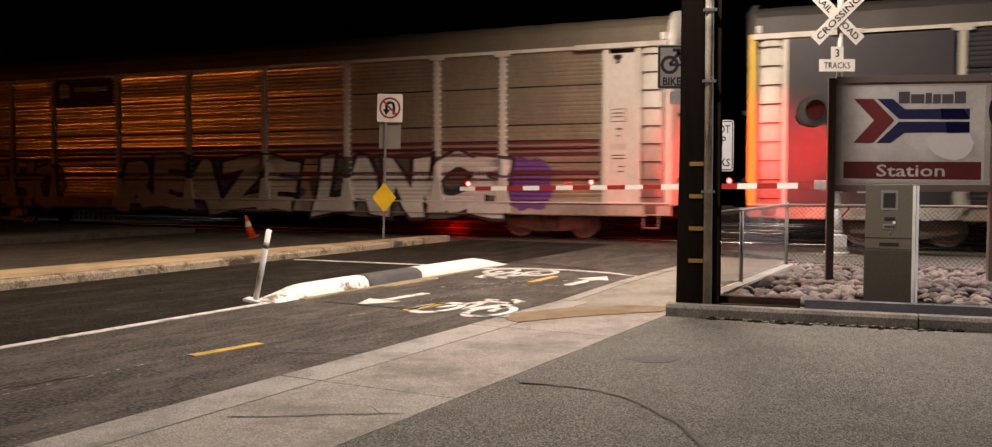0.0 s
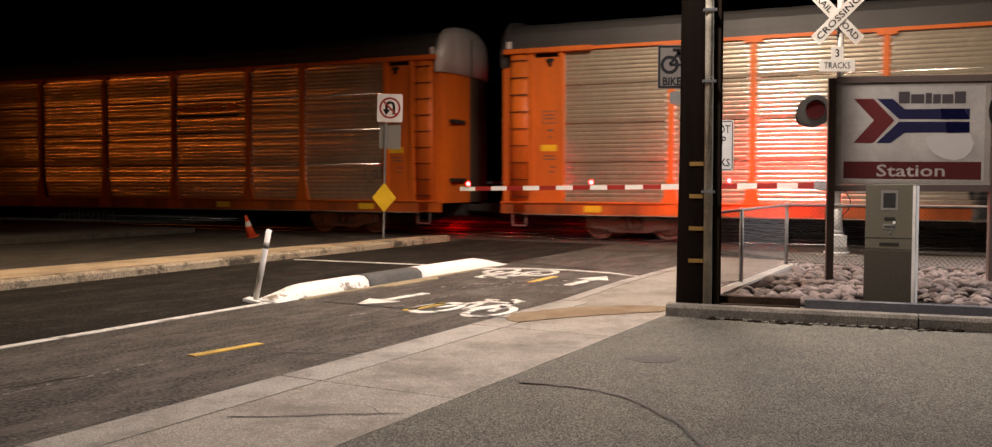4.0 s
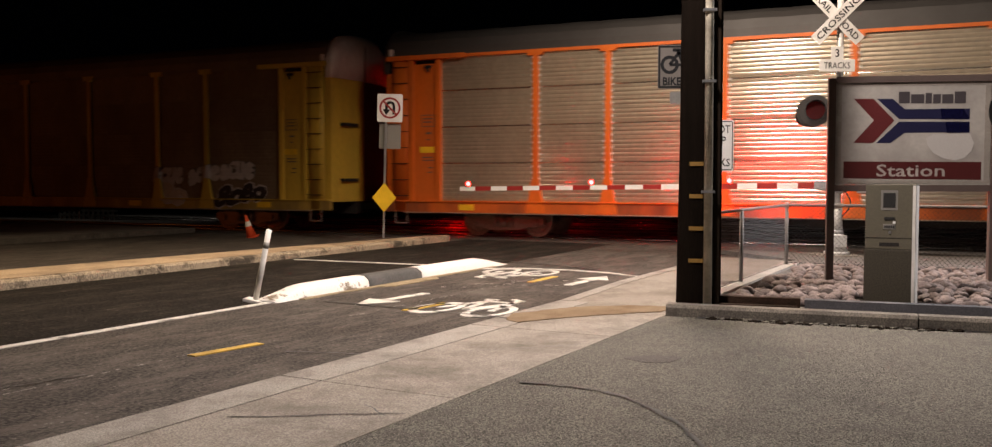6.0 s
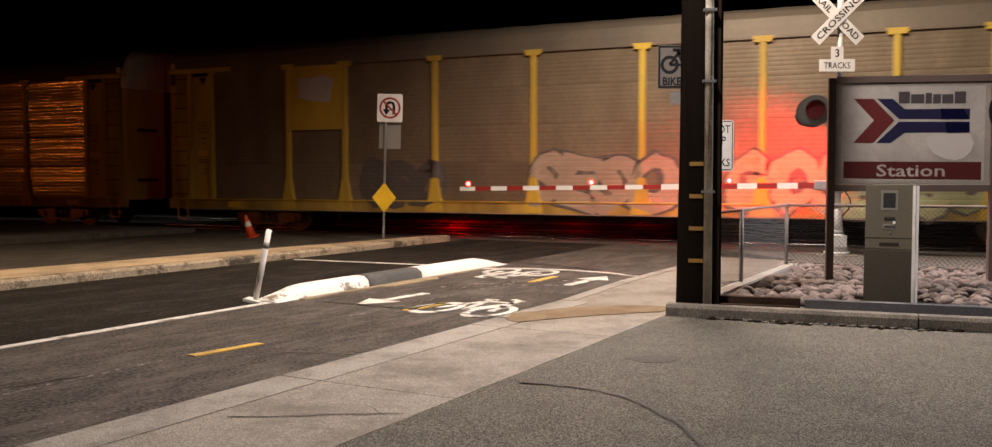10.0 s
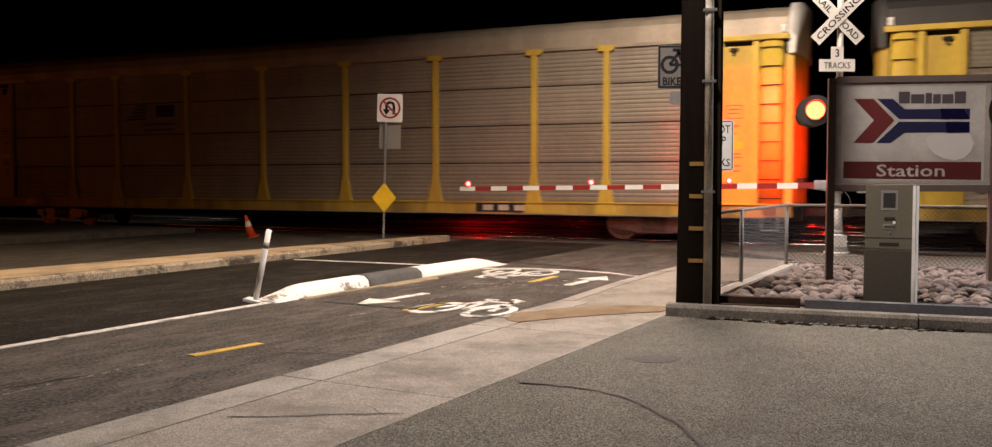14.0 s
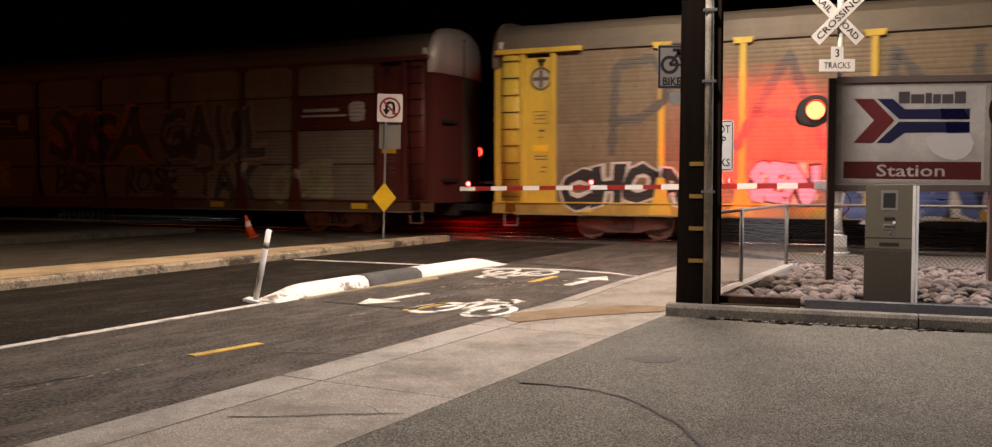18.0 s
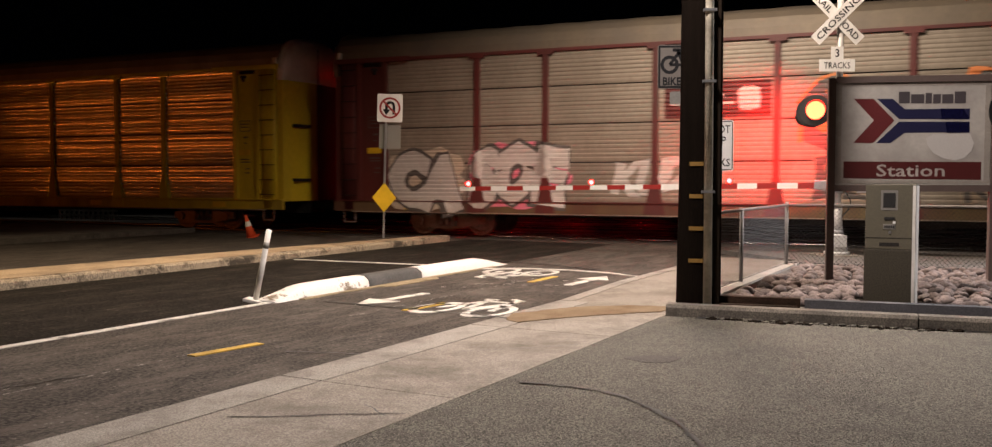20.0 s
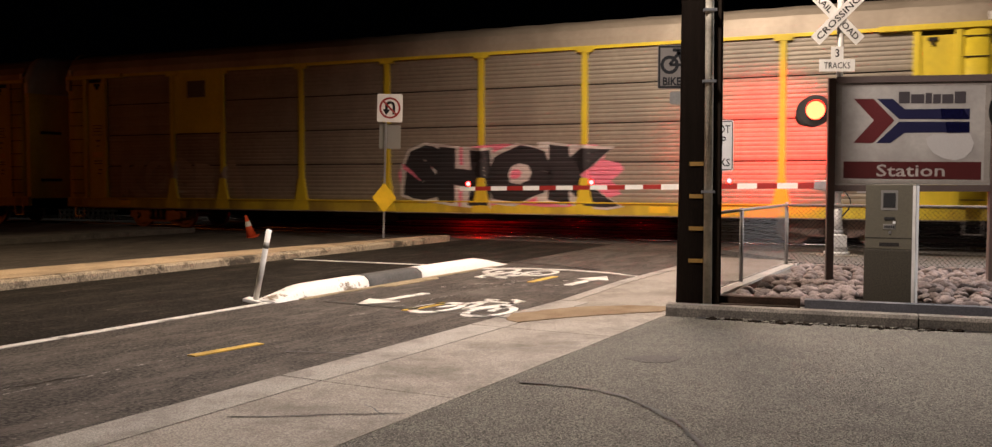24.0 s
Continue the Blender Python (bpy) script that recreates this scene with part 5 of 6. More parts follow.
def column_mesh(mat):
    """The bowed strip at a car's corner, in which the ladder rungs sit."""
    bm = bmesh.new()
    prev = None
    for k in range(9):
        x = -0.27 + 0.54 * k / 8
        y = 0.06 - 0.085 * (1 - (x / 0.27) ** 2) ** 0.5 if abs(x) < 0.2699 else 0.06
        ring = [bm.verts.new(c) for c in ((x, y, 0.72), (x, y, 4.78), (x, 0.14, 4.78), (x, 0.14, 0.72))]
        if prev:
            for q in range(4):
                bm.faces.new((prev[q], prev[(q + 1) % 4], ring[(q + 1) % 4], ring[q])).smooth = q == 0
        else:
            bm.faces.new(ring)
        prev = ring
    bm.faces.new(prev)
    bmesh.ops.recalc_face_normals(bm, faces=bm.faces)
    return meshed("ladder_column", bm, mat)


RUNG = meshed("ladder_rung", box(bmesh.new(), -0.25, 0.25, -0.05, -0.022, -0.010, 0.010), UNDER)
ENDSHADE = paint("shaded_end_paint", (0.075, 0.05, 0.032), 0.7, tone=(0.03, 0.02, 0.014))
bm = bmesh.new()
for k in range(24):
    for x in (-0.105, 0.105):
        z = 1.12 + k * 0.155
        box(bm, x - 0.022, x + 0.022, 0.045, 0.07, z - 0.025, z + 0.025)
CLIPS = meshed("clip_strip", bm, ENDWHITE)
CARS = []


def freight_car(number, trim, panel, label, roof=None, plain=(), endcap=None, slots=True):
    """One car with its trim and panel materials. plain: bays (by index from the rear) with smooth sheets."""
    car = thing("freight_car", pose(*rw(-60 - PITCH * number, 0), 0, 0, 0, TRAIN), label, "freight car", "cars of the train")
    roof = roof or ROOF
    endcap = endcap or ENDWHITE
    if roof.name not in ROOFS:
        ROOFS[roof.name] = roof_mesh(roof)
    I = Matrix.Identity(4)
    shared("roof", ROOFS[roof.name], car, I)
    if trim.name not in POSTM:
        POSTM[trim.name] = (post_mesh(trim), column_mesh(trim))
    postm, column = POSTM[trim.name]
    part("body", box(box(bmesh.new(), -HALF + 0.3, HALF - 0.3, 0.118, 3.05, 0.9, 4.9), -HALF + 0.3, HALF - 0.3, 3.05, 3.13, 0.7, 4.9), INSIDE, car, "dark inner deck structure")
    part("side_sill", box(bmesh.new(), -HALF, HALF, -0.01, 0.12, 0.68, 0.955, 0.012), SILLS.get(trim.name, trim), car, "dirt-streaked side sill")
    part("sill_ledge", box(bmesh.new(), -HALF, HALF, -0.045, 0.11, 0.957, 0.987, 0.006), trim, car)
    # the flange's pale tone paints the light along its edge
    part("sill_flange", box(bmesh.new(), -HALF + 0.6, HALF - 0.6, -0.05, 0.10, 0.655, 0.678, 0.004), LITFLANGE, car, "worn lower flange painted pale as if lit")
    part("top_chord", box(bmesh.new(), -HALF + 0.1, HALF - 0.1, 0.01, 0.12, 4.80, 4.885, 0.01), trim if trim is not YELLOW else roof, car)
    part("centre_sill", box(bmesh.new(), -HALF - 0.1, HALF + 0.1, 1.2, 1.95, 0.55, 0.9, 0.01), UNDER, car, "grimy steel centre sill")
    part("brake_gear", box(box(box(bmesh.new(), -3.5, 3.2, 0.5, 0.62, 0.5, 0.64), -2.4, -1.3, 0.4, 0.9, 0.42, 0.8, 0.04), 1.6, 2.1, 0.45, 0.95, 0.45, 0.85, 0.04), UNDER, car, "grimy brake gear")
    for p in POSTS:
        shared("side_post", postm, car, pose(p, 0, 0))
        if panel is PANEL_BRIGHT:
            tagged(shared("clip_strip", CLIPS, car, pose(p, 0, 0)), "column of small bright panel clips", kind="stuff")
    edges = [-DOORX] + POSTS + [DOORX]
    for i, (a, b) in enumerate(zip(edges, edges[1:])):
        width = b - a - 0.15 if 0 < i < len(edges) - 2 else b - a - 0.08
        mid = (a + b) / 2 + (0.0 if 0 < i < len(edges) - 2 else (-0.035 if i == 0 else 0.035))
        for row in range(4):
            if (i, row) in plain or i in plain:
                continue
            zc, m = (ROWS[row][0] + ROWS[row][1]) / 2, pose(mid, 0, 0)
            if panel is PANEL_BRIGHT:
                k = 1.0 if row else 0.3
                m = pose(mid, 0.08, zc, WARP.uniform(-0.9, 0.9) * k, 0, WARP.uniform(-0.35, 0.35) * k) @ pose(0, -0.08, -zc)
            shared("side_panel", panel_mesh(width, row, panel), car, m)
        rows = [r for r in range(4) if (i, r) in plain or i in plain]
        if rows:
            z0, z1 = ROWS[rows[0]][0], ROWS[rows[-1]][1]
            part("plain_panel", box(bmesh.new(), mid - width / 2, mid + width / 2, 0.03, 0.115, z0, z1, 0.008), trim, car, "smooth painted sheet")
    for sgn in (-1, 1):
        lo, hi = sorted((sgn * DOORX, sgn * (HALF - 0.80)))
        # recessed end panel between two raised strips, under a header bar
        # panel stops short: the near-black body stands in for the header's shadow line
        part("end_panel", box(bmesh.new(), lo, hi, 0.035, 0.12, 0.97, 4.66, 0.010), trim, car)
        for x in (DOORX + 0.07, HALF - 0.84):
            part("end_strip", box(bmesh.new(), sgn * x - 0.075, sgn * x + 0.075, -0.025, 0.115, 0.97, 4.80, 0.018), trim, car)
        part("header_bar", box(bmesh.new(), *sorted((sgn * (HALF - 2.45), sgn * (HALF - 0.10))), -0.075, 0.118, 4.775, 4.90, 0.015), trim, car)
        part("door_hook", box(box(bmesh.new(), sgn * (HALF - 1.35) - 0.10, sgn * (HALF - 1.35) + 0.10, -0.02, 0.03, 4.54, 4.62, 0.01), sgn * (HALF - 1.35) - 0.03, sgn * (HALF - 1.35) + 0.03, -0.03, 0.03, 4.44, 4.54, 0.01), UNDER, car, "dark door hook")
        shared("ladder_column", column, car, pose(sgn * (HALF - 0.50), 0, 0))
        for k in range(9):
            shared("ladder_rung", RUNG, car, pose(sgn * (HALF - 0.50), 0, 1.12 + k * 0.435))
        # stencilled frame and lines on the end panel
        cx = sgn * (HALF - 1.33)
        for x0, x1, z0, z1 in ((-0.20, 0.20, 3.28, 3.30), (-0.20, 0.20, 2.98, 3.00), (-0.20, -0.185, 3.0, 3.28), (0.185, 0.20, 3.0, 3.28), (-0.14, 0.14, 3.18, 3.21), (-0.14, 0.12, 3.09, 3.12),
                               (-0.06, 0.10, 2.78, 2.83), (-0.05, 0.06, 2.62, 2.65), (-0.18, 0.16, 2.14, 2.17), (-0.16, 0.18, 2.06, 2.09), (0.0, 0.16, 1.86, 1.89), (-0.02, 0.14, 1.74, 1.77)):
            part("stencil", box(bmesh.new(), cx + x0, cx + x1, 0.031, 0.0355, z0, z1), SPRAY["smoke"], car, "small dark stencilled line")
        part("reflective_plate", box(bmesh.new(), cx - 0.24, cx + 0.20, 0.030, 0.0355, 2.28, 2.44), SIGNYELLOW if trim is not CARWHITE else CARWHITE, car, "small reflective plate")
        # two end door leaves, bowed out to the middle, below a pale arched cap
        # the far leaf turns from the lamp: its shade is painted dark brown
        for y0, y1, mat, lab in ((0.10, 1.565, trim, "painted end door leaf"), (1.585, 3.05, ENDSHADE, "end door leaf painted dark brown for its shade")):
            bm = bmesh.new()
            prev = None
            for k in range(7):
                y = y0 + (y1 - y0) * k / 6
                bow = 0.17 * max(0.0, 1 - ((y - 1.575) / 1.5) ** 2) ** 0.9
                ring = [bm.verts.new((sgn * x, y, z)) for x, z in ((HALF - 0.2, 0.92), (HALF + bow - 0.02, 0.92), (HALF + bow - 0.02, 4.46), (HALF - 0.2, 4.46))]
                if prev:
                    for q in range(4):
                        bm.faces.new((prev[q], prev[(q + 1) % 4], ring[(q + 1) % 4], ring[q]))
                else:
                    bm.faces.new(ring)
                prev = ring
            bm.faces.new(prev)
            bmesh.ops.recalc_face_normals(bm, faces=bm.faces)
            part("end_door", bm, mat, car, lab)
        for z in (1.5, 3.1):
            part("door_bar", box(bmesh.new(), *sorted((sgn * (HALF + 0.05), sgn * (HALF + 0.20))), 0.45, 1.2, z, z + 0.09), UNDER, car, "dark locking bar")
        bm = bmesh.new()
        prev = None
        for k in range(15):
            y = 0.03 + (3.12 - 0.03) * k / 14
            f = abs(y - 1.575) / 1.545
            top = 5.78 - 0.10 * f - 0.70 * f ** 6
            bow = 0.17 * max(0.0, 1 - f * f) ** 0.9
            ring = [bm.verts.new((sgn * x, y, z)) for x, z in ((HALF - 0.14, 4.45), (HALF + bow + 0.02, 4.45), (HALF + bow + 0.03, top - 0.16), (HALF + bow - 0.10, top), (HALF - 0.14, top))]
            if prev:
                for q in range(5):
                    bm.faces.new((prev[q], prev[(q + 1) % 5], ring[(q + 1) % 5], ring[q])).smooth = q in (1, 2)
            else:
                bm.faces.new(ring)
            prev = ring
        bm.faces.new(prev)
        bmesh.ops.recalc_face_normals(bm, faces=bm.faces)
        part("end_cap", bm, endcap if sgn > 0 else roof, car, "pale arched end cap of the roof")
        part("cap_seam", box(bmesh.new(), *sorted((sgn * (HALF + 0.15), sgn * (HALF + 0.215))), 1.56, 1.59, 4.46, 5.5), UNDER, car, "dark seam between the end doors")
        part("roof_bracket", box(bmesh.new(), *sorted((sgn * (HALF - 0.28), sgn * (HALF - 0.16))), -0.03, 0.06, 4.92, 5.10, 0.02), endcap, car, "pale corner bracket of the roof")
        part("coupler", box(box(bmesh.new(), *sorted((sgn * (HALF + 0.1), sgn * (HALF + 0.9))), 1.48, 1.67, 0.68, 0.86, 0.02), *sorted((sgn * (HALF + 0.6), sgn * (HALF + 0.93))), 1.42, 1.73, 0.66, 0.9, 0.03), UNDER, car, "grimy steel coupler")
        part("sill_step", plate(bmesh.new(), [(sgn * 13.0 - 0.2, 0.36), (sgn * 13.0 + 0.2, 0.36), (sgn * 13.0 + 0.2, 0.68), (sgn * 13.0 + 0.17, 0.68), (sgn * 13.0 + 0.17, 0.39),
                                              (sgn * 13.0 - 0.17, 0.39), (sgn * 13.0 - 0.17, 0.68), (sgn * 13.0 - 0.2, 0.68)], 0.02, 0.05), STEEL, car, "steel step")
        tx = sgn * 10.15
        shared("sideframe", SIDEFRAME, car, pose(tx, 0, 0))
        shared("bolster", WHEELBAR, car, pose(tx, 0, 0))
        for dx in (-0.88, 0.88):
            ax = shared("wheelset", WHEELSET, car, pose(tx + dx, 1.575, 0.455))
            AXLES.append((ax, number, tx + dx))
    if trim is CARORANGE:
        for z in (1.988, 2.958, 3.928):
            part("joint_band", cyl(bmesh.new(), (-DOORX, 0.085, z), (DOORX, 0.085, z), 0.026, seg=12), JOINT, car, "rounded bright joint strip")
    # small stencil plates low on the sill
    for x, w in ((-11.0, 0.45), (-4.3, 0.3), (6.2, 0.5), (11.2, 0.5)):
        part("stencil_plate", box(bmesh.new(), x - w / 2, x + w / 2, -0.016, -0.009, 0.74, 0.90), SIGNYELLOW if trim is not CARWHITE else SIGNBACK, car, "small yellow reflective plate")
    CARS.append((car, number))
    AMPS[car.name] = FLAT if panel is PANEL_DULL else 1.0
    return car


WHEELBAR = meshed("bolster", box(bmesh.new(), -0.25, 0.25, 0.55, 2.6, 0.4, 0.7, 0.02), UNDER)


def stencils(car, cx, cz, w, h, n, ground, ink):
    """An unreadable marking: dark plate with pale bars."""
    if ground:
        spray(car, patch(w, h), cx, cz, 0.006, ground, "marking_plate", "dark marking plate")
    for k in range(n):
        x = cx - w * 0.42 + w * 0.84 * (k + 0.5) / n
        spray(car, patch(w * 0.55 / n, h * 0.6), x, cz, 0.011, ink, "marking_bar", "pale marking bar")


W_, K_ = SPRAY["white"], SPRAY["black"]

c = freight_car(0, CARWHITE, PANEL_BLACK, "white-framed freight car with black panels and pale graffiti", ROOFDARK)
part("dark_panel", box(bmesh.new(), -12.62, -9.2, -0.075, -0.055, 1.0, 4.74, 0.006), PANEL_BLACK, c, "flush black side sheet")
part("corner_edge", box(bmesh.new(), -13.5, -13.32, -0.03, -0.005, 0.98, 4.9, 0.006), YELLOW, c, "tan painted corner edge")
for k, x in enumerate((-9.6, -7.6)):
    spray(c, cloud(1.5, 1.1, k), x, 1.2, 0.085 if x < -9 else 0.01, W_, "graffiti_cloud", "pale sprayed bubble")

c = freight_car(1, CARWHITE, PANEL_BRIGHT, "pale grey car-carrying freight car with large black and white graffiti", ROOFMID)
for cx, w in [((a + b) / 2, b - a - 0.2) for a, b in zip([-DOORX] + POSTS, POSTS + [DOORX])]:
    for z, h in ((2.52, 0.09), (2.36, 0.09), (2.2, 0.09), (1.72, 0.12), (1.55, 0.07)):
        spray(c, patch(w, h), cx, z, 0.012, SPRAY["maroon"], "red_stripe", "faded red painted stripe")
tag_word(c, "NAHO", -9.15, 1.40, 4.8, 1.5, W_, K_, SPRAY["smoke"])
tag_word(c, "REAZE", -0.8, 1.42, 7.0, 1.55, SPRAY["cream"], K_, SPRAY["blue"], 0.15)
tag_word(c, "LANCE", 6.2, 1.40, 6.1, 1.62, W_, K_, SPRAY["smoke"])
spray(c, cloud(1.5, 1.4, 3), 9.7, 1.45, 0.005, SPRAY["purple"], "graffiti_cloud", "purple sprayed patch")
spray(c, patch(2.55, 0.9), -5.75, 4.40, 0.018, SPRAY["maroon"], "logo_panel", "maroon company panel")
spray(c, patch(1.45, 0.15), -5.45, 4.46, 0.024, W_, "logo_bar", "white company lettering bar")
spray(c, cloud(0.5, 0.5, 2), -6.6, 4.44, 0.024, W_, "logo_disc", "white company emblem")
stencils(c, -3.2, 0.88, 1.3, 0.2, 6, None, W_)

c = freight_car(2, CARORANGE, PANEL_BRIGHT, "orange car-carrying freight car with galvanised panels and black graffiti", ROOFDARK)
tag_word(c, "BUKER", 0.25, 1.45, 5.4, 1.6, K_, SPRAY["smoke"], K_)
scribble(c, 8.9, 1.5, 1.8, 0.7, SPRAY["maroon"], 4, 4)
part("door_frame", box(box(bmesh.new(), 4.1, 6.0, -0.005, 0.06, 3.55, 3.75), 4.1, 4.24, -0.004, 0.06, 1.0, 3.75), CARORANGE, c, "orange door frame")
stencils(c, 6.4, 0.82, 0.5, 0.2, 3, K_, W_)

c = freight_car(3, CARORANGE, PANEL_BRIGHT, "orange car-carrying freight car with bright galvanised panels", ROOFDARK)
for k, (dx, w) in enumerate(((-0.85, 0.5), (-0.3, 0.5), (0.3, 0.55), (0.9, 0.4))):
    spray(c, patch(w, 0.17), 5.6 + dx, 3.72, 0.012, SPRAY["orange"], "logo_bar", "orange company lettering bar")
spray(c, patch(2.3, 0.07), 5.6, 3.48, 0.012, K_, "logo_stripe", "black company stripe")
scribble(c, 11.6, 1.7, 0.9, 0.5, SPRAY["smoke"], 7, 3, 0.03)

c = freight_car(4, YELLOW, PANEL_DULL, "dirty yellow car-carrying freight car with a yellow company panel", ROOFMID)
spray(c, patch(2.6, 0.82), -6.0 + 0.3, 3.55, 0.01, YELLOW, "logo_panel", "yellow company panel")
for pts in (((-0.75, 0.0), 0.11, 0.42), ((-0.45, 0.17), 0.55, 0.09), ((-0.32, -0.17), 0.80, 0.09), ((0.12, 0.0), 0.09, 0.42), ((0.42, 0.17), 0.55, 0.09), ((0.70, 0.0), 0.09, 0.42)):
    spray(c, patch(pts[1], pts[2]), -5.7 + pts[0][0], 3.55 + pts[0][1], 0.016, K_, "logo_bar", "black emblem bar")
for k, x in enumerate((7.5, 8.9, 10.2)):
    tag_word(c, "acue", x, 1.75 - 0.1 * (k % 2), 1.3, 0.5, W_, SPRAY["smoke"])
for k, x in enumerate((7.7, 9.9, 10.8)):
    tag_word(c, "8o", x, 1.15, 1.0, 0.6, SPRAY["cream"] if k == 0 else K_, W_)
scribble(c, -10.4, 3.6, 1.9, 0.6, SPRAY["smoke"], 9, 5)
stencils(c, -5.6, 0.86, 3.0, 0.2, 8, SPRAY["smoke"], W_)

c = freight_car(5, YELLOW, PANEL_DULL, "dirty yellow car-carrying freight car with green bubble graffiti", ROOFMID, plain=((1, 2), (1, 3)))
flat_sign(c, "notice_board", [(-8.70, 4.48), (-8.66, 3.90), (-8.40, 3.82), (-7.62, 3.74), (-7.50, 4.40), (-7.80, 4.52), (-8.3, 4.44)], 0.028, W_, 0.003, "torn white notice sheet")
for k, (x, w, f) in enumerate(((0.5, 4.1, SPRAY["tan"]), (5.15, 3.6, SPRAY["green"]), (9.0, 3.0, SPRAY["green"]), (-5.3, 2.6, SPRAY["smoke"]))):
    tag_word(c, ("SESO", "GOSE", "8OOL", "eso")[k], x, 1.48, w, 1.45, f, SPRAY["smoke"] if f is not SPRAY["smoke"] else None, None, weight=0.07, loose=0.14)
stencils(c, 5.2, 0.84, 1.3, 0.25, 3, None, SPRAY["orange"])

c = freight_car(6, YELLOW, PANEL_BRIGHT, "yellow car-carrying freight car with galvanised panels and white graffiti", ROOFDARK, plain=(1,))
tag_word(c, "SEPER", -4.6, 1.45, 4.3, 1.6, W_, K_, None, weight=0.02)
tag_word(c, "CRUMP", -10.5, 1.65, 2.2, 0.7, SPRAY["smoke"], None, weight=0.0)
for k, x in enumerate((-8.2, -1.4, 1.4, 3.6, 6.0)):
    scribble(c, x, 1.15, 1.7, 0.75, K_ if k != 1 else SPRAY["orange"], 20 + k, 4)
spray(c, patch(2.2, 0.05), -5.8, 3.22, 0.012, K_, "logo_stripe", "black company stripe")
for k in range(5):
    spray(c, patch(0.75 - k * 0.1, 0.055), -6.5 + k * 0.05, 3.33 + k * 0.1, 0.012, K_, "logo_stripe", "black company stripe")
spray(c, patch(0.8, 0.34), -5.1, 3.58, 0.012, K_, "logo_bar", "black company lettering bar")
stencils(c, -4.7, 0.80, 2.6, 0.2, 8, None, W_)

c = freight_car(7, YELLOW, PANEL_GREY, "yellow car-carrying freight car with clean grey panels")
stencils(c, 6.3, 0.83, 1.6, 0.24, 3, K_, SPRAY["cream"])
for k in range(5):
    spray(c, patch(0.75 - k * 0.1, 0.055), -6.3 + k * 0.05, 3.45 + k * 0.1, 0.012, K_, "logo_stripe", "black company stripe")
spray(c, patch(0.75, 0.36), -5.15, 3.68, 0.012, K_, "logo_bar", "black company lettering bar")
for z in (3.28, 3.10):
    spray(c, patch(1.3, 0.07), -5.4, z, 0.012, SPRAY["smoke"], "logo_bar", "dark company lettering bar")
spray(c, cloud(0.35, 0.9, 5), 12.1, 1.5, 0.0, K_, "stain", "black spray stain")

c = freight_car(8, YELLOW, PANEL_DULL, "yellow car-carrying freight car covered with colourful graffiti", ROOFMID)
for pts, x in (([(-0.7, -1.2), (-0.6, 1.0), (0.3, 1.15), (0.75, 0.6), (0.6, 0.1), (0.0, -0.3), (-0.6, -0.35)], -9.6), ([(-1.0, -1.1), (0.2, 1.1), (1.0, -1.1)], -6.3), ([(-0.6, -0.2), (0.8, -0.35)], -6.3),
               ([(-0.8, -1.1), (-0.9, 1.1), (0.7, -0.9), (0.8, 1.1)], -3.0), ([(-1.0, -1.1), (-0.7, 1.1), (0.0, -0.1), (0.6, 1.1), (1.0, -1.2)], 0.4),
               ([(-0.8, -1.2), (-0.7, 1.1), (0.4, 1.05), (1.05, 0.3), (0.85, -0.6), (-0.1, -1.0), (-0.8, -0.85)], 4.1), ([(-0.9, 1.1), (0.0, -0.2), (0.9, 1.1), (1.0, -1.0)], 7.6)):
    stroke(c, pts, x, 3.35, 0.21, SPRAY["smoke"])
tag_word(c, "CHOMP", -9.6, 1.40, 4.0, 1.0, K_, W_)
tag_word(c, "SEN", -6.2, 1.45, 1.5, 0.95, SPRAY["lilac"], K_, SPRAY["cream"])
tag_word(c, "BAK", -3.5, 1.58, 3.0, 1.7, SPRAY["blue"], W_, SPRAY["navy"], 0.1, loose=0.16)
tag_word(c, "OUT", -0.55, 1.40, 2.9, 1.15, SPRAY["navy"], SPRAY["lilac"], SPRAY["navy"], 0.1, loose=0.16)
spray(c, patch(2.6, 0.8), 2.6, 2.55, 0.005, SPRAY["pale"], "buffed_patch", "pale painted-over patch")
ring_sign(c, "emblem_ring", -12.17, 4.12, 0.30, 0.06, 0.027, SPRAY["smoke"])
ring_sign(c, "emblem_disc", -12.17, 4.12, 0.22, 0.21, 0.028, SPRAY["pale"])
bar(c, "emblem_cross", (-12.39, 4.12), (-11.95, 4.12), 0.09, 0.0265, SPRAY["smoke"])
bar(c, "emblem_cross", (-12.17, 3.90), (-12.17, 4.34), 0.09, 0.0263, SPRAY["smoke"])
tag_word(c, "205", 2.6, 1.50, 2.5, 1.25, K_, SPRAY["lime"], weight=0.1)
spray(c, patch(2.8, 1.6), 5.7, 1.62, 0.006, W_, "graffiti_border", "white sprayed border")
spray(c, patch(2.6, 1.42), 5.7, 1.60, 0.010, SPRAY["navy"], "graffiti_block", "dark blue sprayed block")
for k in range(5):
    spray(c, patch(0.14, 1.1), 4.8 + 0.45 * k, 1.6, 0.015, SPRAY["lilac"], "graffiti_bar", "lilac sprayed bar")
scribble(c, 8.1, 1.7, 1.4, 0.9, SPRAY["cream"], 33, 6)
for x, w, h, z in ((9.85, 1.6, 1.6, 1.5), (10.9, 0.9, 1.7, 1.7), (11.45, 0.9, 0.8, 1.3)):
    spray(c, cloud(w, h, int(x)), x, z, 0.02 if x < DOORX else -0.005, SPRAY["cream"], "graffiti_cloud", "cream sprayed bubble outline")
    spray(c, cloud(w * 0.72, h * 0.72, int(x)), x, z, 0.026 if x < DOORX else 0.0, K_, "graffiti_fill", "dark sprayed bubble")

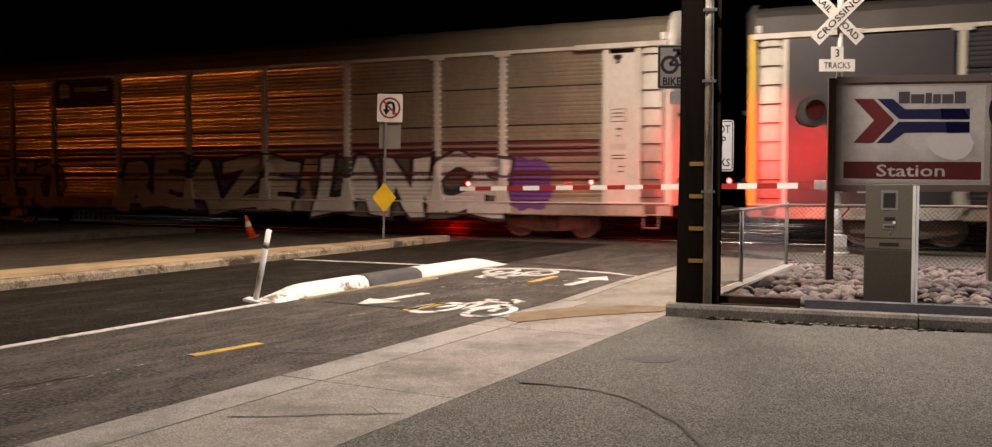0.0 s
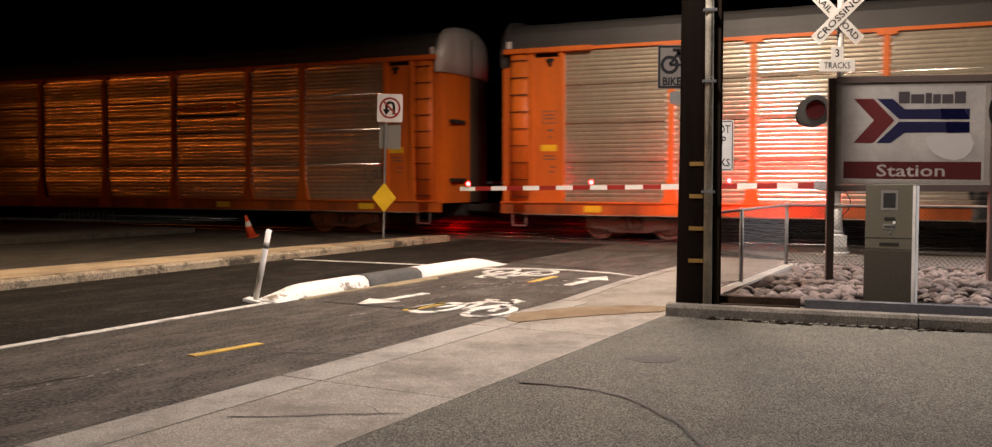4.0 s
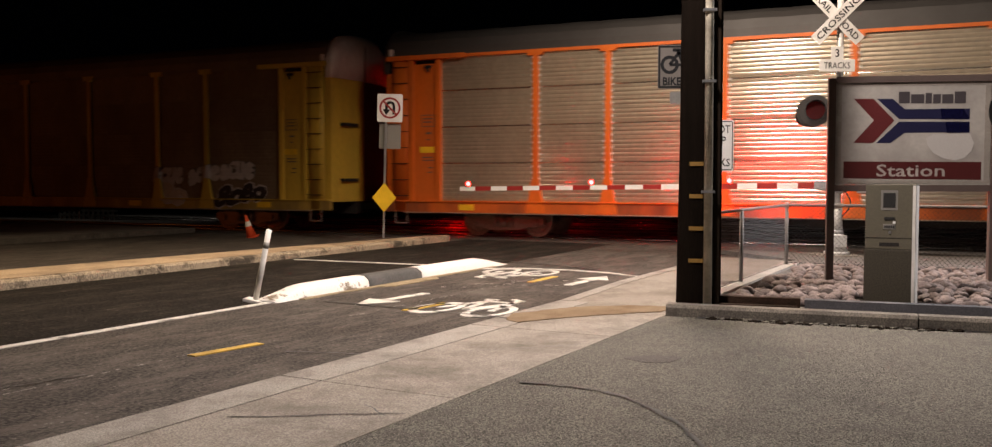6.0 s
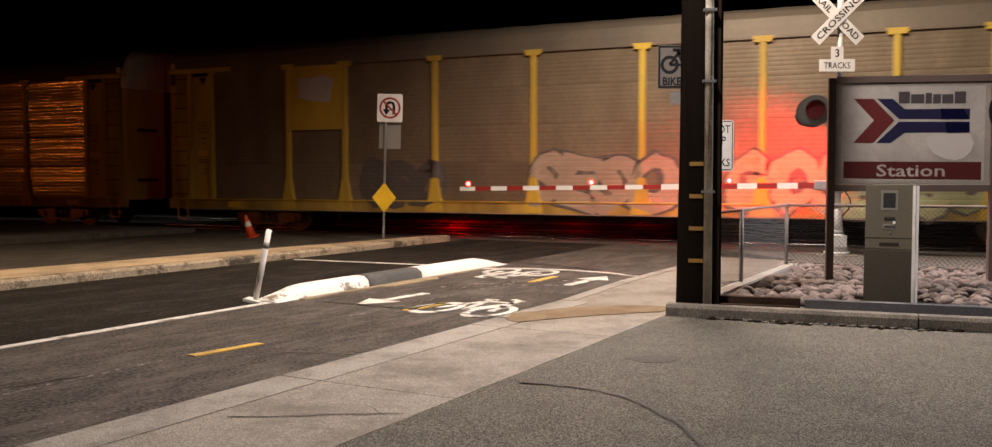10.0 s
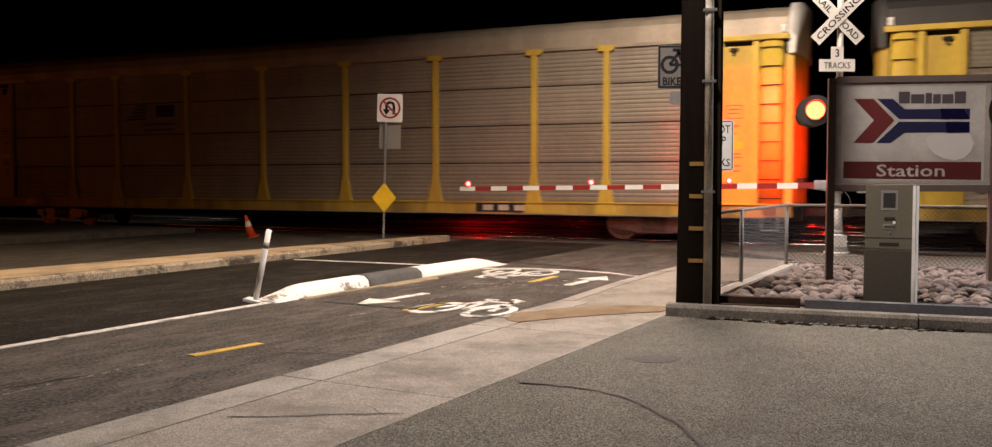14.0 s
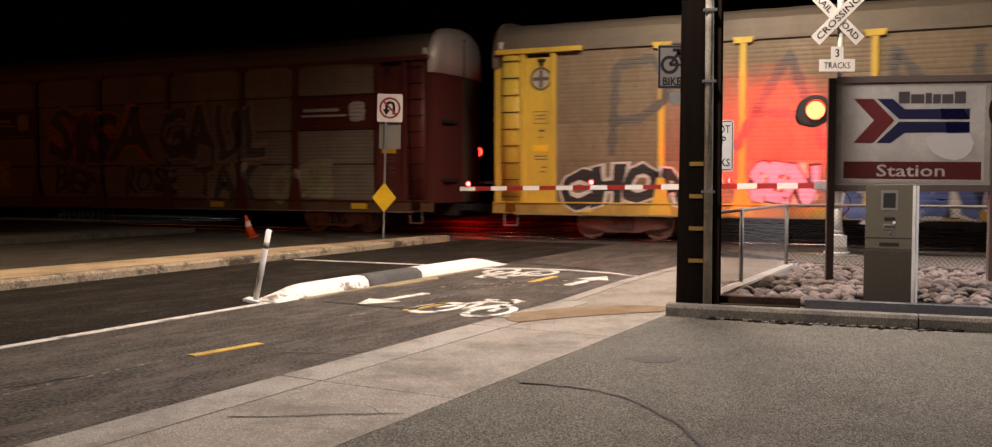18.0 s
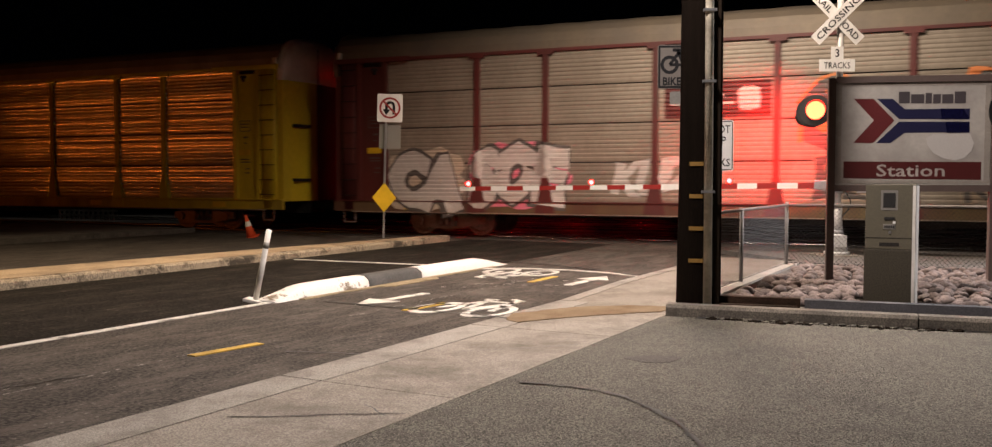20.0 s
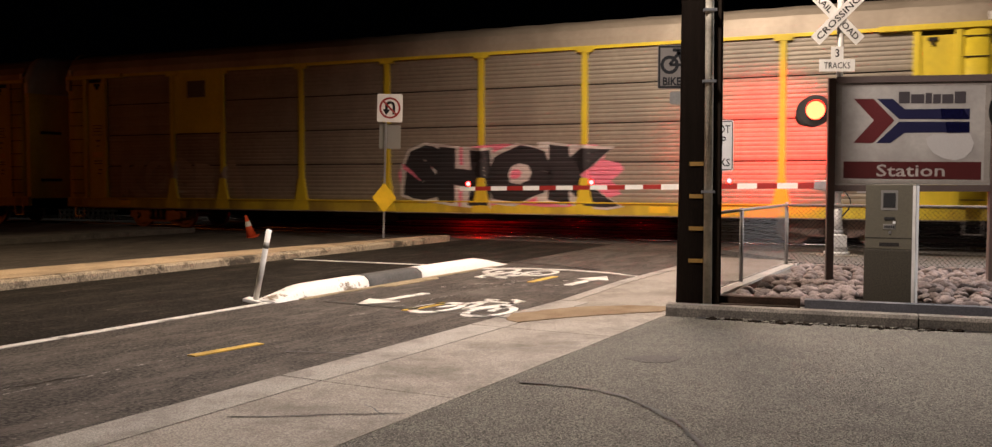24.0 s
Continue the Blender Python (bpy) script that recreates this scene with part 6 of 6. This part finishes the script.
PANEL_BROWN = paint("pale_worn_panel", (0.27, 0.235, 0.185), 0.6, 0.07, 0.6, (0.17, 0.14, 0.105), 0.1, 0.15)
c = freight_car(9, TUSCAN, PANEL_BROWN, "brown-red car-carrying freight car with white emblems and graffiti", ROOFMID, plain=((8, 2),))
tag_word(c, "SISA", 1.4, 2.95, 4.5, 1.6, SPRAY["smoke"], SPRAY["orange"], weight=0.03, loose=0.15)
tag_word(c, "GAUL", 5.9, 2.95, 4.1, 1.6, SPRAY["smoke"], SPRAY["tan"], weight=0.03, loose=0.15)
tag_word(c, "KUZE", -4.0, 1.65, 2.8, 0.8, W_, None)
for cx in (10.4, -2.8):
    spray(c, patch(2.5, 0.85), cx, 3.45, 0.045 if cx > 5 else 0.012, TUSCAN, "logo_panel", "brown company panel")
    spray(c, patch(1.5, 0.06), cx - 0.35, 3.36, 0.075 if cx > 5 else 0.018, W_, "logo_stripe", "white company stripe")
    spray(c, patch(1.2, 0.09), cx - 0.45, 3.52, 0.075 if cx > 5 else 0.018, W_, "logo_bar", "white company lettering bar")
    spray(c, cloud(0.55, 0.6, 2), cx + 0.75, 3.46, 0.075 if cx > 5 else 0.018, W_, "logo_disc", "white round emblem")
for k, (x, f) in enumerate(((0.5, "smoke"), (3.5, "smoke"), (6.5, "smoke"), (9.2, "green"))):
    tag_word(c, ("BEN", "ROSE", "TAK", "OSE")[k], x, 1.5, 2.3, 0.95, SPRAY[f], SPRAY["tan"], weight=0.03, loose=0.14)
tag_word(c, "SOE", -7.9, 1.65, 2.8, 1.6, W_, SPRAY["smoke"], SPRAY["pink"], weight=0.09)
tag_word(c, "CA", -10.6, 1.55, 2.3, 1.6, W_, SPRAY["smoke"], SPRAY["cream"], weight=0.09)

c = freight_car(10, BRIGHTYELLOW, PANEL_BRIGHT, "bright yellow car-carrying freight car with a shield emblem", plain=((1, 2), (1, 3)))
sx0, sz0 = -8.05, 4.15
flat_sign(c, "shield", [(sx0 + x, sz0 + z) for x, z in ((-0.42, 0.14), (-0.40, -0.25), (-0.28, -0.42), (0.0, -0.52), (0.28, -0.42), (0.40, -0.25), (0.42, 0.14))], 0.029, SPRAY["cream"], 0.003, "pale striped shield emblem")
flat_sign(c, "shield_top", [(sx0 + x, sz0 + z) for x, z in ((-0.45, 0.12), (0.45, 0.12), (0.45, 0.36), (0.38, 0.46), (0.0, 0.50), (-0.38, 0.46), (-0.45, 0.36))], 0.028, SPRAY["navy"], 0.003, "dark blue shield top")
for z in (0.20, 0.34):
    flat_sign(c, "shield_bar", rect(sx0 - 0.34, sx0 + 0.34, sz0 + z, sz0 + z + 0.07), 0.0245, SPRAY["lilac"], 0.001, "pale lettering bar")
for k in range(5):
    flat_sign(c, "shield_stripe", rect(sx0 - 0.33 + 0.145 * k, sx0 - 0.26 + 0.145 * k, sz0 - 0.33, sz0 + 0.10), 0.0255, SPRAY["pink"], 0.001, "faded red shield stripe")
for k, w in enumerate((0.62, 0.70)):
    flat_sign(c, "slogan_bar", rect(sx0 - 0.72 + 0.72 * k, sx0 - 0.72 + 0.72 * k + w, 3.40, 3.49), 0.0275, SPRAY["smoke"], 0.002, "dark slogan bar")
stencils(c, -6.6, 0.80, 2.7, 0.24, 9, K_, W_)

c = freight_car(11, BRIGHTYELLOW, PANEL_GREY, "bright yellow car-carrying freight car with pink and black graffiti", plain=((1, 2), (1, 3)))
tag_word(c, "SHOK", 2.1, 1.66, 6.1, 1.5, K_, W_, SPRAY["pink"], slant=0.0, weight=0.09, loose=0.05)
tag_word(c, "KOBRA", -8.8, 1.60, 5.0, 1.15, SPRAY["tan"], None)
flat_sign(c, "notice", rect(-8.45, -7.75, 4.05, 4.55), 0.028, SPRAY["smoke"], 0.003, "small dark notice")

c = freight_car(12, BRIGHTYELLOW, PANEL_DULL, "yellow car-carrying freight car at the dark end of the train")


# ---- what moves ----
def run_at(t):
    """How far the gap before the first car has run, in metres."""
    return 18.827 + 12.9570 * t -0.03216 * t * t +0.000186 * t ** 3


def flash_rows(phase):
    """The signal's board faces front for half of each 1.2125 s, then shows its dark back."""
    period, rows = 1.2125, [(0.0, pose(0, 0, 0, 0, 0, 0 if phase else 178))]
    k = -1
    while True:
        on = 0.44 + period * (k + phase)
        off = on + 0.63
        for t, a in ((on - 0.067, 178), (on - 0.034, 89), (on, 0), (off, 0), (off + 0.034, 89), (off + 0.067, 178)):
            if 0.02 < t < 23.98:
                rows.append((t, pose(0, 0, 0, 0, 0, a)))
        k += 1
        if on > 25:
            break
    rows.append((24.0, Matrix(rows[-1][1])))
    return rows


def motions():
    steps = [0.5 * k for k in range(49)]
    for car, number in CARS:
        rows = []
        for t in steps:
            s = run_at(t) + PITCH / 2 - PITCH * number
            rows.append((t, pose(*rw(s, 0), 0, 0, 0, TRAIN)))
        walk(car, rows)
    for axle, number, x in AXLES:
        rows, place = [], Matrix.Translation((x, 1.575, 0.455))
        for k in range(24 * FPS + 1):
            t = k / FPS
            s = run_at(t) + PITCH / 2 - PITCH * number + x
            if -6 < s < 26:
                rows.append((t, place @ Matrix.Rotation((run_at(t) / 0.42) % math.tau, 4, "Y")))
        rows = rows or [(0.0, place)]
        if rows[0][0] > 0:
            rows.insert(0, (0.0, Matrix(rows[0][1])))
        if rows[-1][0] < 24:
            rows.append((24.0, Matrix(rows[-1][1])))
        walk(axle, rows)
    for board, phase in FLASHERS:
        walk(board, flash_rows(phase))


motions()
